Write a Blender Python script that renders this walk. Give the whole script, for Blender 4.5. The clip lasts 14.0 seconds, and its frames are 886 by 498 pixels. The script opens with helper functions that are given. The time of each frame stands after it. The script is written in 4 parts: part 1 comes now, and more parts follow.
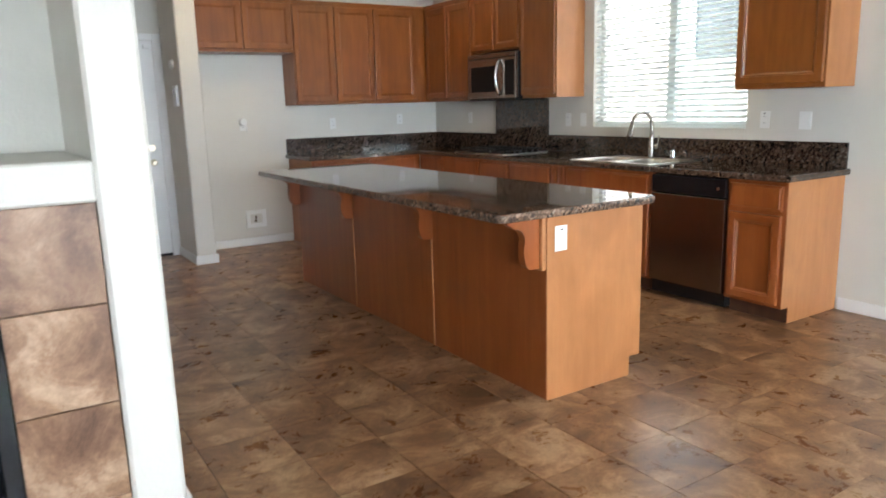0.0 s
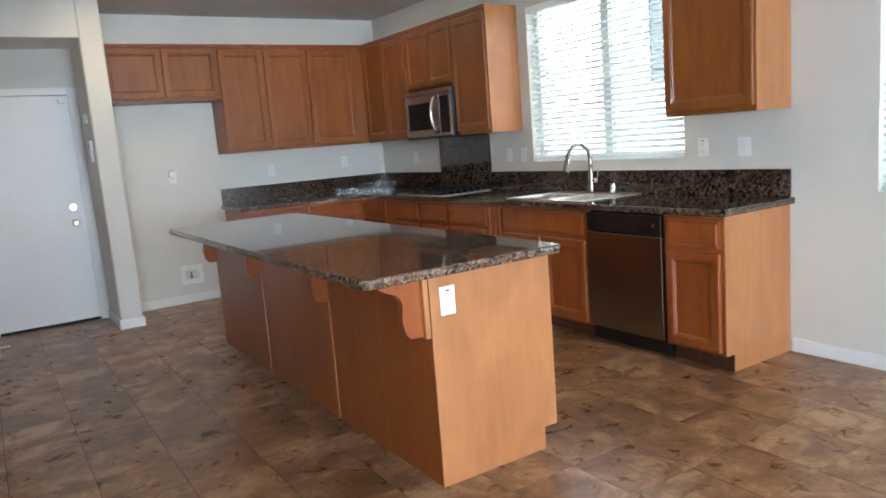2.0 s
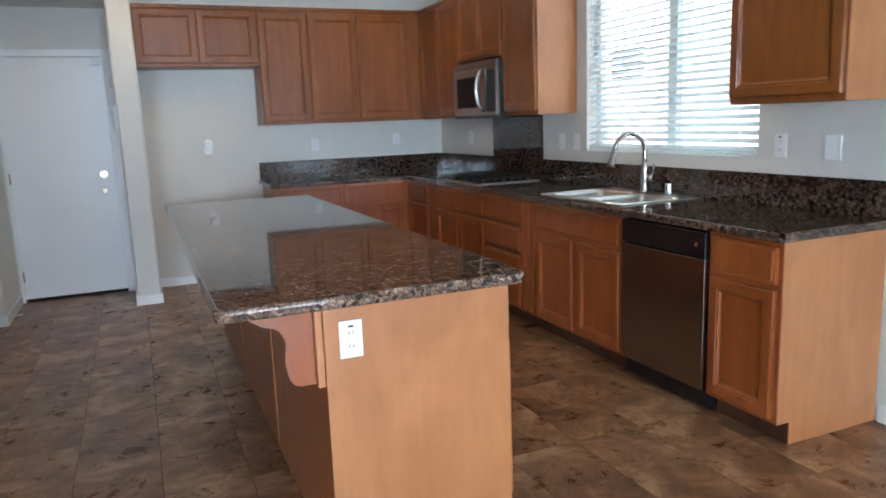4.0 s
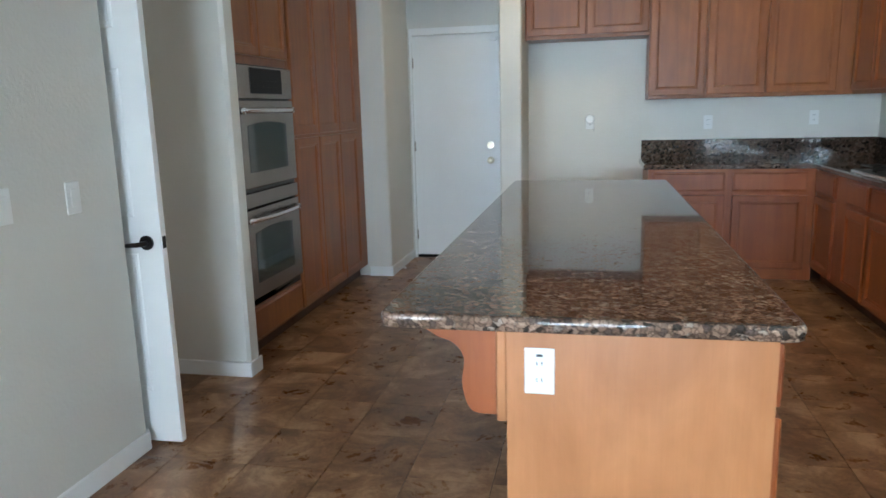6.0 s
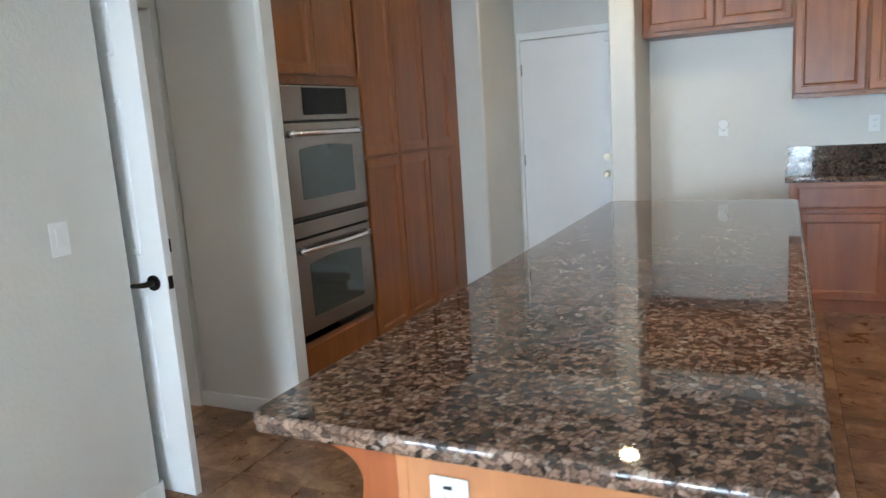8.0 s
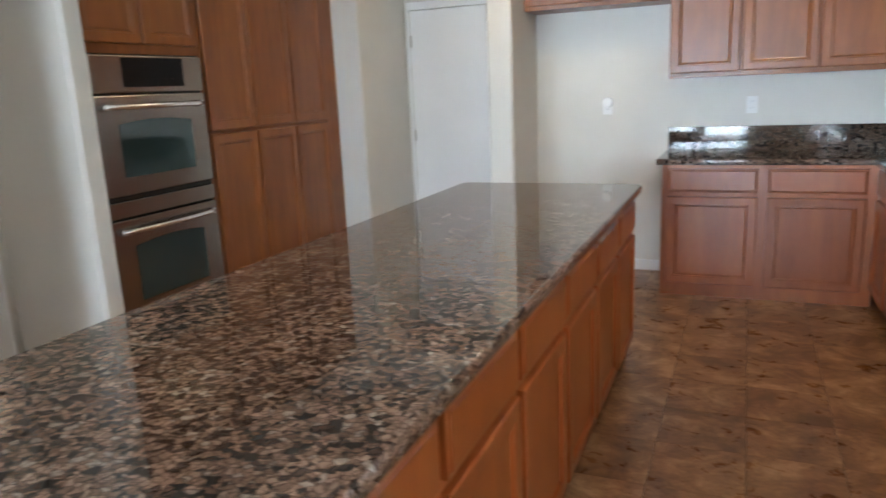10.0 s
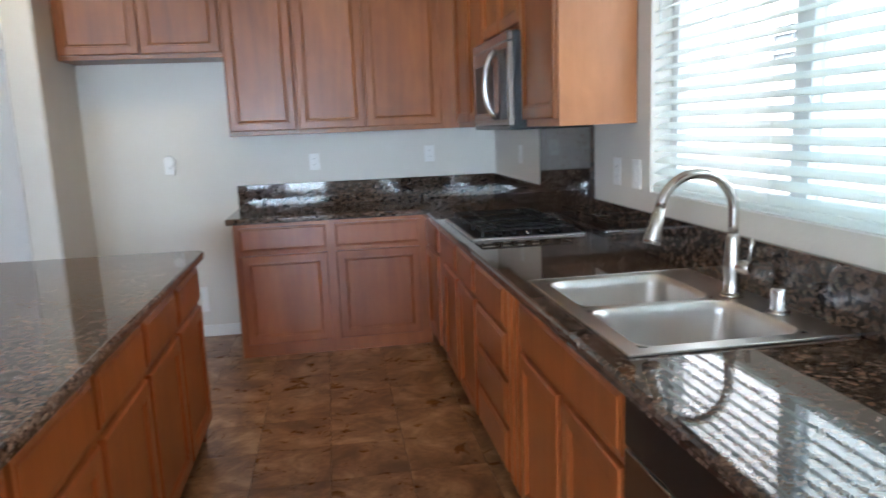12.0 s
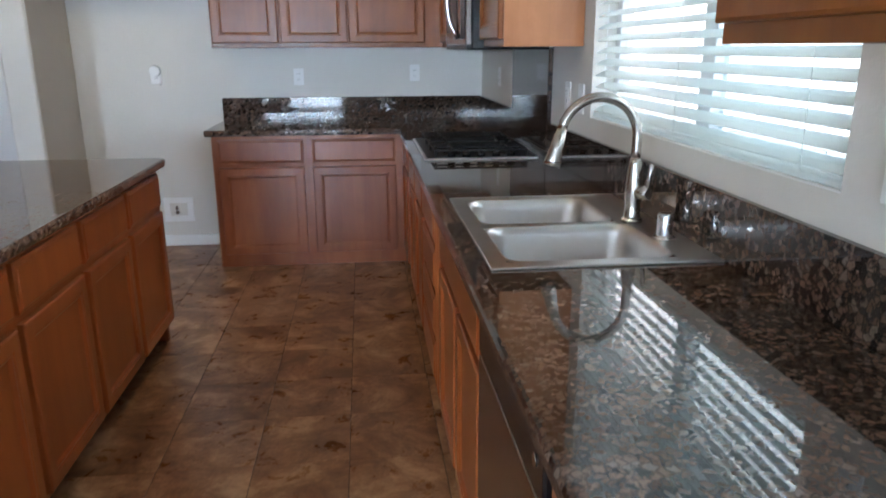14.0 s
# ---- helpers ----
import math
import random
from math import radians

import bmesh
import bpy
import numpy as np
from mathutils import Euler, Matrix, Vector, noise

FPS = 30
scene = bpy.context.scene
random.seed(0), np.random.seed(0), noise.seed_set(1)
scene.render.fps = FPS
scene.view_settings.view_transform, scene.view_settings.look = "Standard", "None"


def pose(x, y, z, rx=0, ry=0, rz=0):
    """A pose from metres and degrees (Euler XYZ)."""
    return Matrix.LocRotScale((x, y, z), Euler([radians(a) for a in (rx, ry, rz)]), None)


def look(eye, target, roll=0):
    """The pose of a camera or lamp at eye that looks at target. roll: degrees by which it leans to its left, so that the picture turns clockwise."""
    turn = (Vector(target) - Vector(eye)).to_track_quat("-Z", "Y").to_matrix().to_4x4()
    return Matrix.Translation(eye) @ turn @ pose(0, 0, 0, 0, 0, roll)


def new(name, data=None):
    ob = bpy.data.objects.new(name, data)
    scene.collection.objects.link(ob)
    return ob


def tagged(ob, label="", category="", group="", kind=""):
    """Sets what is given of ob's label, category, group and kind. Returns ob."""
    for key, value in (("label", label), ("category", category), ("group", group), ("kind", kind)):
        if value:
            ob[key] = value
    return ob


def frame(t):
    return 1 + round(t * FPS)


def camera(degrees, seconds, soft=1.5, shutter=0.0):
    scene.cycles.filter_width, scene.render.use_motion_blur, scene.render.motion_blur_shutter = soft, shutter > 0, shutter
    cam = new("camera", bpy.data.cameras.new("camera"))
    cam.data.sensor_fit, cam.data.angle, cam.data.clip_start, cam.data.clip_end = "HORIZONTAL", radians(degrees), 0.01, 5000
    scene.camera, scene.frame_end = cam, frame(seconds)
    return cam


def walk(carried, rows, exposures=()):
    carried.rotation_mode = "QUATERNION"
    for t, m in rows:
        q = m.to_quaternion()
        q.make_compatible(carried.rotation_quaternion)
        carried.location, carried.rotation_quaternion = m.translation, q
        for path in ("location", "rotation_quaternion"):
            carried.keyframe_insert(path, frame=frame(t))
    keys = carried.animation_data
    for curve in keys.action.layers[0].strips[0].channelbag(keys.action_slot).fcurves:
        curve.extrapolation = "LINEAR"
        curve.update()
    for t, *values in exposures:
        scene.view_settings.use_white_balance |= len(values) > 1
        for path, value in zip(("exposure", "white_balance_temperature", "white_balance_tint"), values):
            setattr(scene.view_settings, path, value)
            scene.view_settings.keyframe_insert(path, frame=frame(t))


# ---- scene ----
cam = camera(63.8, 14.0, shutter=0.5)
EV = 1.6
PATH = [
    (0, (1.215, 0.841, 1.363), (2.266, 2.497, 0.971), -1.6),
    (0.5, (1.326, 0.853, 1.375), (2.419, 2.496, 1.05), -2.7),
    (1, (1.525, 0.738, 1.381), (2.565, 2.423, 1.1), -0.1),
    (1.5, (1.696, 0.778, 1.378), (2.817, 2.402, 1.05), -1.6),
    (2, (1.885, 0.914, 1.392), (2.949, 2.58, 1.089), -4.5),
    (2.2, (1.989, 0.943, 1.393), (2.998, 2.641, 1.083), -5.3),
    (4.3, (2.952, 1.265, 1.396), (3.611, 3.113, 1.011), -0.9),
    (4.5, (3.033, 1.282, 1.406), (3.554, 3.169, 0.994), -1.5),
    (5, (3.171, 1.382, 1.402), (3.386, 3.332, 1.015), -4.1),
    (5.5, (3.243, 1.538, 1.404), (3.080, 3.501, 1.06), -3.8),
    (6, (3.483, 1.594, 1.392), (3.075, 3.513, 1.004), -1.5),
    (6.5, (3.642, 1.668, 1.388), (3.134, 3.563, 0.998), -3.1),
    (7, (3.691, 1.833, 1.384), (3.161, 3.725, 1.01), -3.4),
    (7.2, (3.708, 1.916, 1.394), (3.107, 3.791, 1.04), -3.4),
    (9.3, (4.176, 2.556, 1.450), (3.188, 4.253, 1.067), -5.1),
    (9.5, (4.207, 2.583, 1.473), (3.297, 4.315, 1.059), -4.0),
    (10, (4.41, 2.629, 1.432), (3.64, 4.421, 0.988), -2.6),
    (10.3, (4.467, 2.628, 1.434), (3.834, 4.478, 1.012), -3.3),
    (10.5, (4.522, 2.651, 1.416), (3.956, 4.525, 1.005), -3.9),
    (11, (4.557, 2.711, 1.431), (4.212, 4.642, 1.044), -4.9),
    (11.5, (4.558, 2.812, 1.442), (4.539, 4.78, 1.086), -3.5),
    (12, (4.545, 2.887, 1.44), (4.844, 4.835, 1.097), -2.3),
    (12.2, (4.549, 2.889, 1.438), (4.937, 4.822, 1.101), -2.3),
    (12.5, (4.561, 2.903, 1.436), (5.068, 4.803, 1.073), -2.0),
    (13, (4.698, 2.902, 1.415), (5.185, 4.788, 0.962), -1.1),
    (13.5, (4.874, 2.843, 1.423), (5.199, 4.758, 0.949), -0.7),
    (14, (4.889, 2.764, 1.414), (5.099, 4.677, 0.87), -0.2),
]
EXPOSURES = [(0.0, 0.02, 6400, 10), (2.2, 0.0, 5950, 10), (4.7, -0.27, 5650, 9), (6.0, -0.1, 5650, 3), (7.1, 0.1, 5650, 4), (9.5, 0.32, 6000, 8), (12.0, 0.08, 5750, 9), (14.0, -0.14, 5650, 10)]
walk(cam, [(t, look(eye, target, roll)) for t, eye, target, roll in PATH], [(t, EV + s, k, tint) for t, s, k, tint in EXPOSURES])

# ---- plan ----
W, F = 5.765, 8.08            # window wall, far wall (inner faces)
H = 2.74                     # ceiling height
XL, YB = -2.6, -3.2          # far left wall, wall behind the start
CHX, CHY, CHZ = -1.2, 6.30, 2.12   # the chandelier's hub
CZ = 0.914                   # worktop height
SUN_E, SUN_R = 40.0, 287.0

# ---- world, sun, lamps ----
world = bpy.data.worlds.new("world")
scene.world = world
world.use_nodes = True
wn = world.node_tree.nodes
sky = wn.new("ShaderNodeTexSky")
sky.sky_type, sky.sun_disc = "NISHITA", False
sky.sun_elevation, sky.sun_rotation = radians(SUN_E), radians(SUN_R)
wn["Background"].inputs[1].default_value = 0.15
world.node_tree.links.new(sky.outputs[0], wn["Background"].inputs[0])
sd = bpy.data.lights.new("sun", "SUN")
sd.energy, sd.angle, sd.color = 5.0, radians(0.6), (1.0, 0.95, 0.88)
sun = new("sun", sd)
sa, se = radians(SUN_R), radians(SUN_E)
sun.matrix_world = look((math.sin(sa) * math.cos(se) * 20, math.cos(sa) * math.cos(se) * 20, math.sin(se) * 20), (0, 0, 0))


def stand_in_lamp(name, eye, to, w, h, power, color=(0.86, 0.93, 1.0), spread=180):
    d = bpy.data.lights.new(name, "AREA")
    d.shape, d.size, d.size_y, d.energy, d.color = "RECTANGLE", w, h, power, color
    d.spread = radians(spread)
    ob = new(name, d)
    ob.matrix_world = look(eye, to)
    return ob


# Area lamps added outside the openings in place of sky light.
stand_in_lamp("patio_daylight", (3.55, YB - 0.25, 1.07), (3.55, 5, 0.6), 1.75, 1.9, 40, (0.80, 0.91, 1.0), 150)
stand_in_lamp("family_daylight", (0.2, YB - 0.60, 1.65), (4.6, 1.6, 0.2), 1.8, 1.5, 50, (0.80, 0.91, 1.0), 120)
stand_in_lamp("hall_daylight", (XL - 0.6, 7.1, 3.2), (XL + 1.2, 7.0, 0.5), 1.6, 1.2, 80)
# Unseen lamp added above the side yard to brighten blinds and room.
stand_in_lamp("side_yard_fill_lamp", (W + 1.5, 1.3, 3.6), (W + 0.1, 1.3, 1.3), 2.6, 1.6, 32, (0.78, 0.93, 1.0))

# ---- materials ----


def mat(name, color=(0.8, 0.8, 0.8), rough=0.5, metal=0.0, spec=0.5):
    m = bpy.data.materials.new(name)
    m.use_nodes = True
    b = m.node_tree.nodes["Principled BSDF"]
    b.inputs["Base Color"].default_value = (*color, 1)
    b.inputs["Roughness"].default_value = rough
    b.inputs["Metallic"].default_value = metal
    b.inputs["Specular IOR Level"].default_value = spec
    return m


def tree(m):
    t = m.node_tree
    return t, t.nodes, t.links, t.nodes["Principled BSDF"]


def ramp(nodes, stops):
    r = nodes.new("ShaderNodeValToRGB")
    e = r.color_ramp.elements
    while len(e) < len(stops):
        e.new(0.5)
    for i, (p, c) in enumerate(stops):
        e[i].position, e[i].color = p, (*c, 1)
    return r


def coords(nodes, links, scale=(1, 1, 1), world_space=False, rand=True):
    mp = nodes.new("ShaderNodeMapping")
    mp.inputs["Scale"].default_value = scale
    if world_space:
        g = nodes.new("ShaderNodeNewGeometry")
        links.new(g.outputs["Position"], mp.inputs["Vector"])
    else:
        tc = nodes.new("ShaderNodeTexCoord")
        links.new(tc.outputs["Object"], mp.inputs["Vector"])
        if rand:
            oi = nodes.new("ShaderNodeObjectInfo")
            cx = nodes.new("ShaderNodeCombineXYZ")
            mu = nodes.new("ShaderNodeMath")
            mu.operation, mu.inputs[1].default_value = "MULTIPLY", 17.0
            links.new(oi.outputs["Random"], mu.inputs[0])
            for i in range(3):
                links.new(mu.outputs[0], cx.inputs[i])
            links.new(cx.outputs[0], mp.inputs["Location"])
    return mp


def noise_node(nodes, links, vec, scale, detail=4.0, rough=0.55, dist=0.0):
    n = nodes.new("ShaderNodeTexNoise")
    n.inputs["Scale"].default_value, n.inputs["Detail"].default_value = scale, detail
    n.inputs["Roughness"].default_value, n.inputs["Distortion"].default_value = rough, dist
    links.new(vec.outputs[0], n.inputs["Vector"])
    return n


def bump(nodes, links, bsdf, height, strength=0.1, distance=0.01):
    b = nodes.new("ShaderNodeBump")
    b.inputs["Strength"].default_value, b.inputs["Distance"].default_value = strength, distance
    links.new(height, b.inputs["Height"])
    links.new(b.outputs[0], bsdf.inputs["Normal"])


def mix(nodes, links, fac, a, b, mode="MIX"):
    m = nodes.new("ShaderNodeMix")
    m.data_type, m.blend_type = "RGBA", mode
    for sock, v in ((m.inputs[0], fac), (m.inputs[6], a), (m.inputs[7], b)):
        if isinstance(v, (int, float)):
            sock.default_value = v
        elif isinstance(v, tuple):
            sock.default_value = (*v, 1)
        else:
            links.new(v, sock)
    return m.outputs[2]


def wood(name, dark, mid, light, rough=0.36, coat=0.3):
    m = mat(name, mid, rough)
    t, n, l, b = tree(m)
    v = coords(n, l, (9, 9, 0.6))
    g = noise_node(n, l, v, 1.9, 5, 0.55, 0.5)
    r = ramp(n, [(0.25, dark), (0.5, mid), (0.78, light)])
    l.new(g.outputs[0], r.inputs[0])
    v2 = coords(n, l, (90, 90, 2.5))
    f = noise_node(n, l, v2, 3.0, 4, 0.65)
    r2 = ramp(n, [(0.30, (0.84, 0.80, 0.77)), (0.62, (1, 1, 1))])
    l.new(f.outputs[0], r2.inputs[0])
    c = mix(n, l, 0.32, r.outputs[0], r2.outputs[0], "MULTIPLY")
    v3 = coords(n, l, (2.2, 2.2, 1.3))
    big = noise_node(n, l, v3, 2.0, 4, 0.6, 0.6)
    r3 = ramp(n, [(0.3, (0.84, 0.80, 0.78)), (0.7, (1.09, 1.10, 1.12))])
    l.new(big.outputs[0], r3.inputs[0])
    c = mix(n, l, 1.0, c, r3.outputs[0], "MULTIPLY")
    oi = n.new("ShaderNodeObjectInfo")
    ro = ramp(n, [(0.0, (0.91, 0.89, 0.88)), (1.0, (1.07, 1.08, 1.09))])
    l.new(oi.outputs["Random"], ro.inputs[0])
    c = mix(n, l, 1.0, c, ro.outputs[0], "MULTIPLY")
    l.new(c, b.inputs["Base Color"])
    rr = n.new("ShaderNodeMapRange")
    rr.inputs["To Min"].default_value, rr.inputs["To Max"].default_value = rough * 0.8, rough * 1.25
    l.new(big.outputs[0], rr.inputs["Value"])
    l.new(rr.outputs[0], b.inputs["Roughness"])
    b.inputs["Coat Weight"].default_value, b.inputs["Coat Roughness"].default_value = coat, 0.16
    bump(n, l, b, f.outputs[0], 0.04, 0.002)
    return m


M_WOOD = wood("stained_maple", (0.192, 0.058, 0.0090), (0.240, 0.075, 0.0120), (0.285, 0.095, 0.016), 0.36, 0.2)
M_WOOD2 = wood("red_stained_maple", (0.250, 0.061, 0.012), (0.300, 0.079, 0.016), (0.345, 0.100, 0.022), 0.34, 0.33)
M_PANEL = wood("maple_veneer", (0.40, 0.162, 0.055), (0.430, 0.180, 0.065), (0.455, 0.200, 0.076), 0.36, 0.25)
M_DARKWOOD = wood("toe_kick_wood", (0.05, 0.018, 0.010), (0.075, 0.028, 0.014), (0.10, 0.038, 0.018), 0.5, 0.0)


def paint(name, color, rough=0.6, tex=0.25):
    m = mat(name, color, rough)
    t, n, l, b = tree(m)
    v = coords(n, l, world_space=True)
    a = noise_node(n, l, v, 1.1, 3)
    r = ramp(n, [(0.3, tuple(c * 0.95 for c in color)), (0.7, tuple(min(1, c * 1.03) for c in color))])
    l.new(a.outputs[0], r.inputs[0])
    l.new(r.outputs[0], b.inputs["Base Color"])
    k = noise_node(n, l, v, 55, 3, 0.5)
    r2 = ramp(n, [(0.45, (0, 0, 0)), (0.62, (1, 1, 1))])
    l.new(k.outputs[0], r2.inputs[0])
    bump(n, l, b, r2.outputs[0], tex, 0.0015)
    return m


M_WALL = paint("wall_paint", (0.67, 0.65, 0.595), 0.62)
M_CEIL = paint("ceiling_paint", (0.70, 0.68, 0.64), 0.8, 0.4)
M_TRIM = paint("white_gloss_paint", (0.80, 0.80, 0.79), 0.35, 0.03)
M_PLASTIC = mat("white_plastic", (0.80, 0.80, 0.78), 0.3)
M_SLOT = mat("dark_slots", (0.03, 0.03, 0.03), 0.5)
M_BLACK = mat("black_plastic", (0.010, 0.010, 0.011), 0.25)
M_IRON = mat("cast_iron", (0.009, 0.009, 0.009), 0.55, 0.0, 0.3)
M_BRONZE = mat("oil_rubbed_bronze", (0.025, 0.020, 0.018), 0.35, 0.8)
M_BRASS = mat("polished_brass", (0.62, 0.56, 0.43), 0.28, 1.0)
M_CHROME = mat("chrome", (0.80, 0.80, 0.81), 0.20, 1.0)
M_CARPET = paint("beige_carpet", (0.42, 0.33, 0.27), 0.95, 1.0)
M_STUCCO = paint("stucco", (0.84, 0.82, 0.79), 0.9, 1.0)
M_LEAF = mat("foliage", (0.09, 0.16, 0.05), 0.6)
M_DIRT = paint("garden_ground", (0.38, 0.37, 0.34), 0.95, 1.0)
M_ROOF = mat("roof_tiles", (0.28, 0.16, 0.11), 0.8)
M_FABRIC = paint("brown_fabric", (0.10, 0.035, 0.025), 0.9, 0.5)


def steel(name, color, rough, axis, k=1.0):
    m = mat(name, color, rough, 1.0)
    t, n, l, b = tree(m)
    sc = [4, 4, 4]
    for a in "xyz":
        if a != axis:
            sc["xyz".index(a)] = 260
    v = coords(n, l, tuple(sc))
    g = noise_node(n, l, v, 1.5, 3)
    v2 = coords(n, l, (3, 3, 3))
    g2 = noise_node(n, l, v2, 2, 3)
    r2 = ramp(n, [(0.3, tuple(c * 0.88 for c in color)), (0.7, color)])
    l.new(g2.outputs[0], r2.inputs[0])
    l.new(r2.outputs[0], b.inputs["Base Color"])
    bump(n, l, b, g.outputs[0], 0.04 * k * k, 0.001)
    return m


M_STEEL = steel("brushed_steel", (0.34, 0.305, 0.275), 0.26, "x")
M_SINK = steel("sink_steel", (0.72, 0.70, 0.68), 0.30, "y", 0.3)
M_NICKEL = mat("brushed_nickel", (0.55, 0.52, 0.48), 0.25, 1.0)


def granite(name, k, spec, rough=0.035):
    m = mat(name, (0.1, 0.07, 0.05), rough)
    t, n, l, b = tree(m)
    v = coords(n, l, (1, 1, 1), world_space=True)
    fine = noise_node(n, l, v, 60, 4, 0.6)
    off = mix(n, l, 0.026, v.outputs[0], fine.outputs[1], "ADD")

    def cells(scale, feature="F1"):
        vo = n.new("ShaderNodeTexVoronoi")
        vo.feature = feature
        vo.inputs["Scale"].default_value = scale
        l.new(off, vo.inputs["Vector"])
        if feature != "F1":
            return vo, None
        sep = n.new("ShaderNodeSeparateColor")
        l.new(vo.outputs["Color"], sep.inputs[0])
        return vo, sep
    vo, sep = cells(66)
    stops = [(0.0, (0.032, 0.025, 0.021)), (0.10, (0.062, 0.043, 0.035)), (0.24, (0.108, 0.071, 0.052)),
             (0.42, (0.155, 0.102, 0.074)), (0.66, (0.190, 0.131, 0.098)), (0.90, (0.20, 0.162, 0.134))]
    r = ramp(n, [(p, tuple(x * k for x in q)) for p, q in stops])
    r.color_ramp.interpolation = "CONSTANT"
    l.new(sep.outputs[0], r.inputs[0])
    rim, none = cells(66, "DISTANCE_TO_EDGE")
    edge = ramp(n, [(0.015, (0.32, 0.29, 0.28)), (0.17, (1, 1, 1))])
    l.new(rim.outputs["Distance"], edge.inputs[0])
    c = mix(n, l, 0.9, r.outputs[0], edge.outputs[0], "MULTIPLY")
    v2, s2 = cells(190)
    r2 = ramp(n, [(0.0, (0.45, 0.43, 0.42)), (0.35, (0.88, 0.87, 0.86)), (0.8, (1.15, 1.12, 1.1))])
    l.new(s2.outputs[1], r2.inputs[0])
    c = mix(n, l, 0.55, c, r2.outputs[0], "MULTIPLY")
    big = noise_node(n, l, v, 9, 3)
    rb = ramp(n, [(0.35, (0.72, 0.70, 0.68)), (0.65, (1.12, 1.10, 1.08))])
    l.new(big.outputs[0], rb.inputs[0])
    c = mix(n, l, 1.0, c, rb.outputs[0], "MULTIPLY")
    l.new(c, b.inputs["Base Color"])
    b.inputs["Specular IOR Level"].default_value = spec
    return m


# One stone with its light in the colour: bright island, dimmer wall worktop.
M_GRANITE_LIT = granite("granite", 1.62, 0.7)
M_GRANITE_DIM = granite("dimmed_granite", 0.92, 1.0)
# Upright backsplash: same stone, its colour darkened for the shade there.
M_GRANITE_SHADE = granite("shaded_granite", 0.62, 0.75, 0.05)


def stone_tile(name, rough=0.30, tint=1.0, kg=1.0, kb=1.0):
    m = mat(name, (0.2, 0.13, 0.08), rough)
    t, n, l, b = tree(m)
    v = coords(n, l, (1, 1, 1))
    a = noise_node(n, l, v, 4.2, 12, 0.68, 0.5)
    k = tint
    r = ramp(n, [(0.34, (0.118 * k, 0.051 * k * kg, 0.023 * k * kb)), (0.44, (0.200 * k, 0.095 * k * kg, 0.044 * k * kb)),
                 (0.53, (0.305 * k, 0.160 * k * kg, 0.077 * k * kb)), (0.62, (0.46 * k, 0.283 * k * kg, 0.155 * k * kb))])
    l.new(a.outputs[0], r.inputs[0])
    oi = n.new("ShaderNodeObjectInfo")
    ro = ramp(n, [(0.0, (0.90, 0.89, 0.88)), (1.0, (1.08, 1.08, 1.08))])
    l.new(oi.outputs["Random"], ro.inputs[0])
    c = mix(n, l, 1.0, r.outputs[0], ro.outputs[0], "MULTIPLY")
    w = noise_node(n, l, v, 8, 10, 0.74, 0.5)
    rw = ramp(n, [(0.34, (0.58, 0.52, 0.48)), (0.52, (1.03, 1.03, 1.03))])
    l.new(w.outputs[0], rw.inputs[0])
    c = mix(n, l, 0.42, c, rw.outputs[0], "MULTIPLY")
    g = noise_node(n, l, v, 60, 6, 0.7)
    rg = ramp(n, [(0.35, (0.82, 0.80, 0.79)), (0.6, (1.06, 1.06, 1.06))])
    l.new(g.outputs[0], rg.inputs[0])
    c = mix(n, l, 0.8, c, rg.outputs[0], "MULTIPLY")
    l.new(c, b.inputs["Base Color"])
    rr = n.new("ShaderNodeMapRange")
    rr.inputs["To Min"].default_value, rr.inputs["To Max"].default_value = rough * 0.7, rough * 1.3
    l.new(w.outputs[0], rr.inputs["Value"])
    l.new(rr.outputs[0], b.inputs["Roughness"])
    bump(n, l, b, a.outputs[0], 0.05, 0.004)
    return m


M_TILE = stone_tile("floor_tile_stone", 0.29)
M_HEARTH = stone_tile("hearth_tile_stone", 0.4, 1.15, 1.12, 1.35)
M_GROUT = paint("grout", (0.045, 0.028, 0.018), 0.9, 0.6)
M_GLASS = mat("window_glass", (1, 1, 1), 0.0)
M_GLASS.node_tree.nodes["Principled BSDF"].inputs["Transmission Weight"].default_value = 1.0
M_GLASS.node_tree.nodes["Principled BSDF"].inputs["IOR"].default_value = 1.05
M_SCREEN = mat("screened_glass", (0.74, 0.83, 0.85), 0.0)
M_SCREEN.node_tree.nodes["Principled BSDF"].inputs["Transmission Weight"].default_value = 1.0
M_SCREEN.node_tree.nodes["Principled BSDF"].inputs["IOR"].default_value = 1.05
# Teal in the oven glass colour stands in for the mirrored window.
M_OVENGLASS_TINT = mat("oven_glass_reflection_tint", (0.024, 0.046, 0.045), 0.05, 0.0, 1.0)
M_FARPANE = mat("dull_grey_pane", (0.15, 0.16, 0.17), 0.15)
M_DARK = mat("black_enamel", (0.006, 0.006, 0.007), 0.30, 0.0, 0.2)
M_SLAT = mat("blind_slat", (0.87, 0.895, 0.89), 0.4)
sn, sl = M_SLAT.node_tree.nodes, M_SLAT.node_tree.links
st = sn.new("ShaderNodeBsdfTranslucent")
st.inputs[0].default_value = (0.92, 0.965, 0.955, 1)
sm = sn.new("ShaderNodeMixShader")
sm.inputs[0].default_value = 0.64
sl.new(sn["Principled BSDF"].outputs[0], sm.inputs[1])
sl.new(st.outputs[0], sm.inputs[2])
sl.new(sm.outputs[0], sn["Material Output"].inputs[0])
M_BULB = mat("lamp_glow", (1, 0.85, 0.6), 0.5)
M_BULB.node_tree.nodes["Principled BSDF"].inputs["Emission Color"].default_value = (1, 0.74, 0.42, 1)
M_BULB.node_tree.nodes["Principled BSDF"].inputs["Emission Strength"].default_value = 66.0

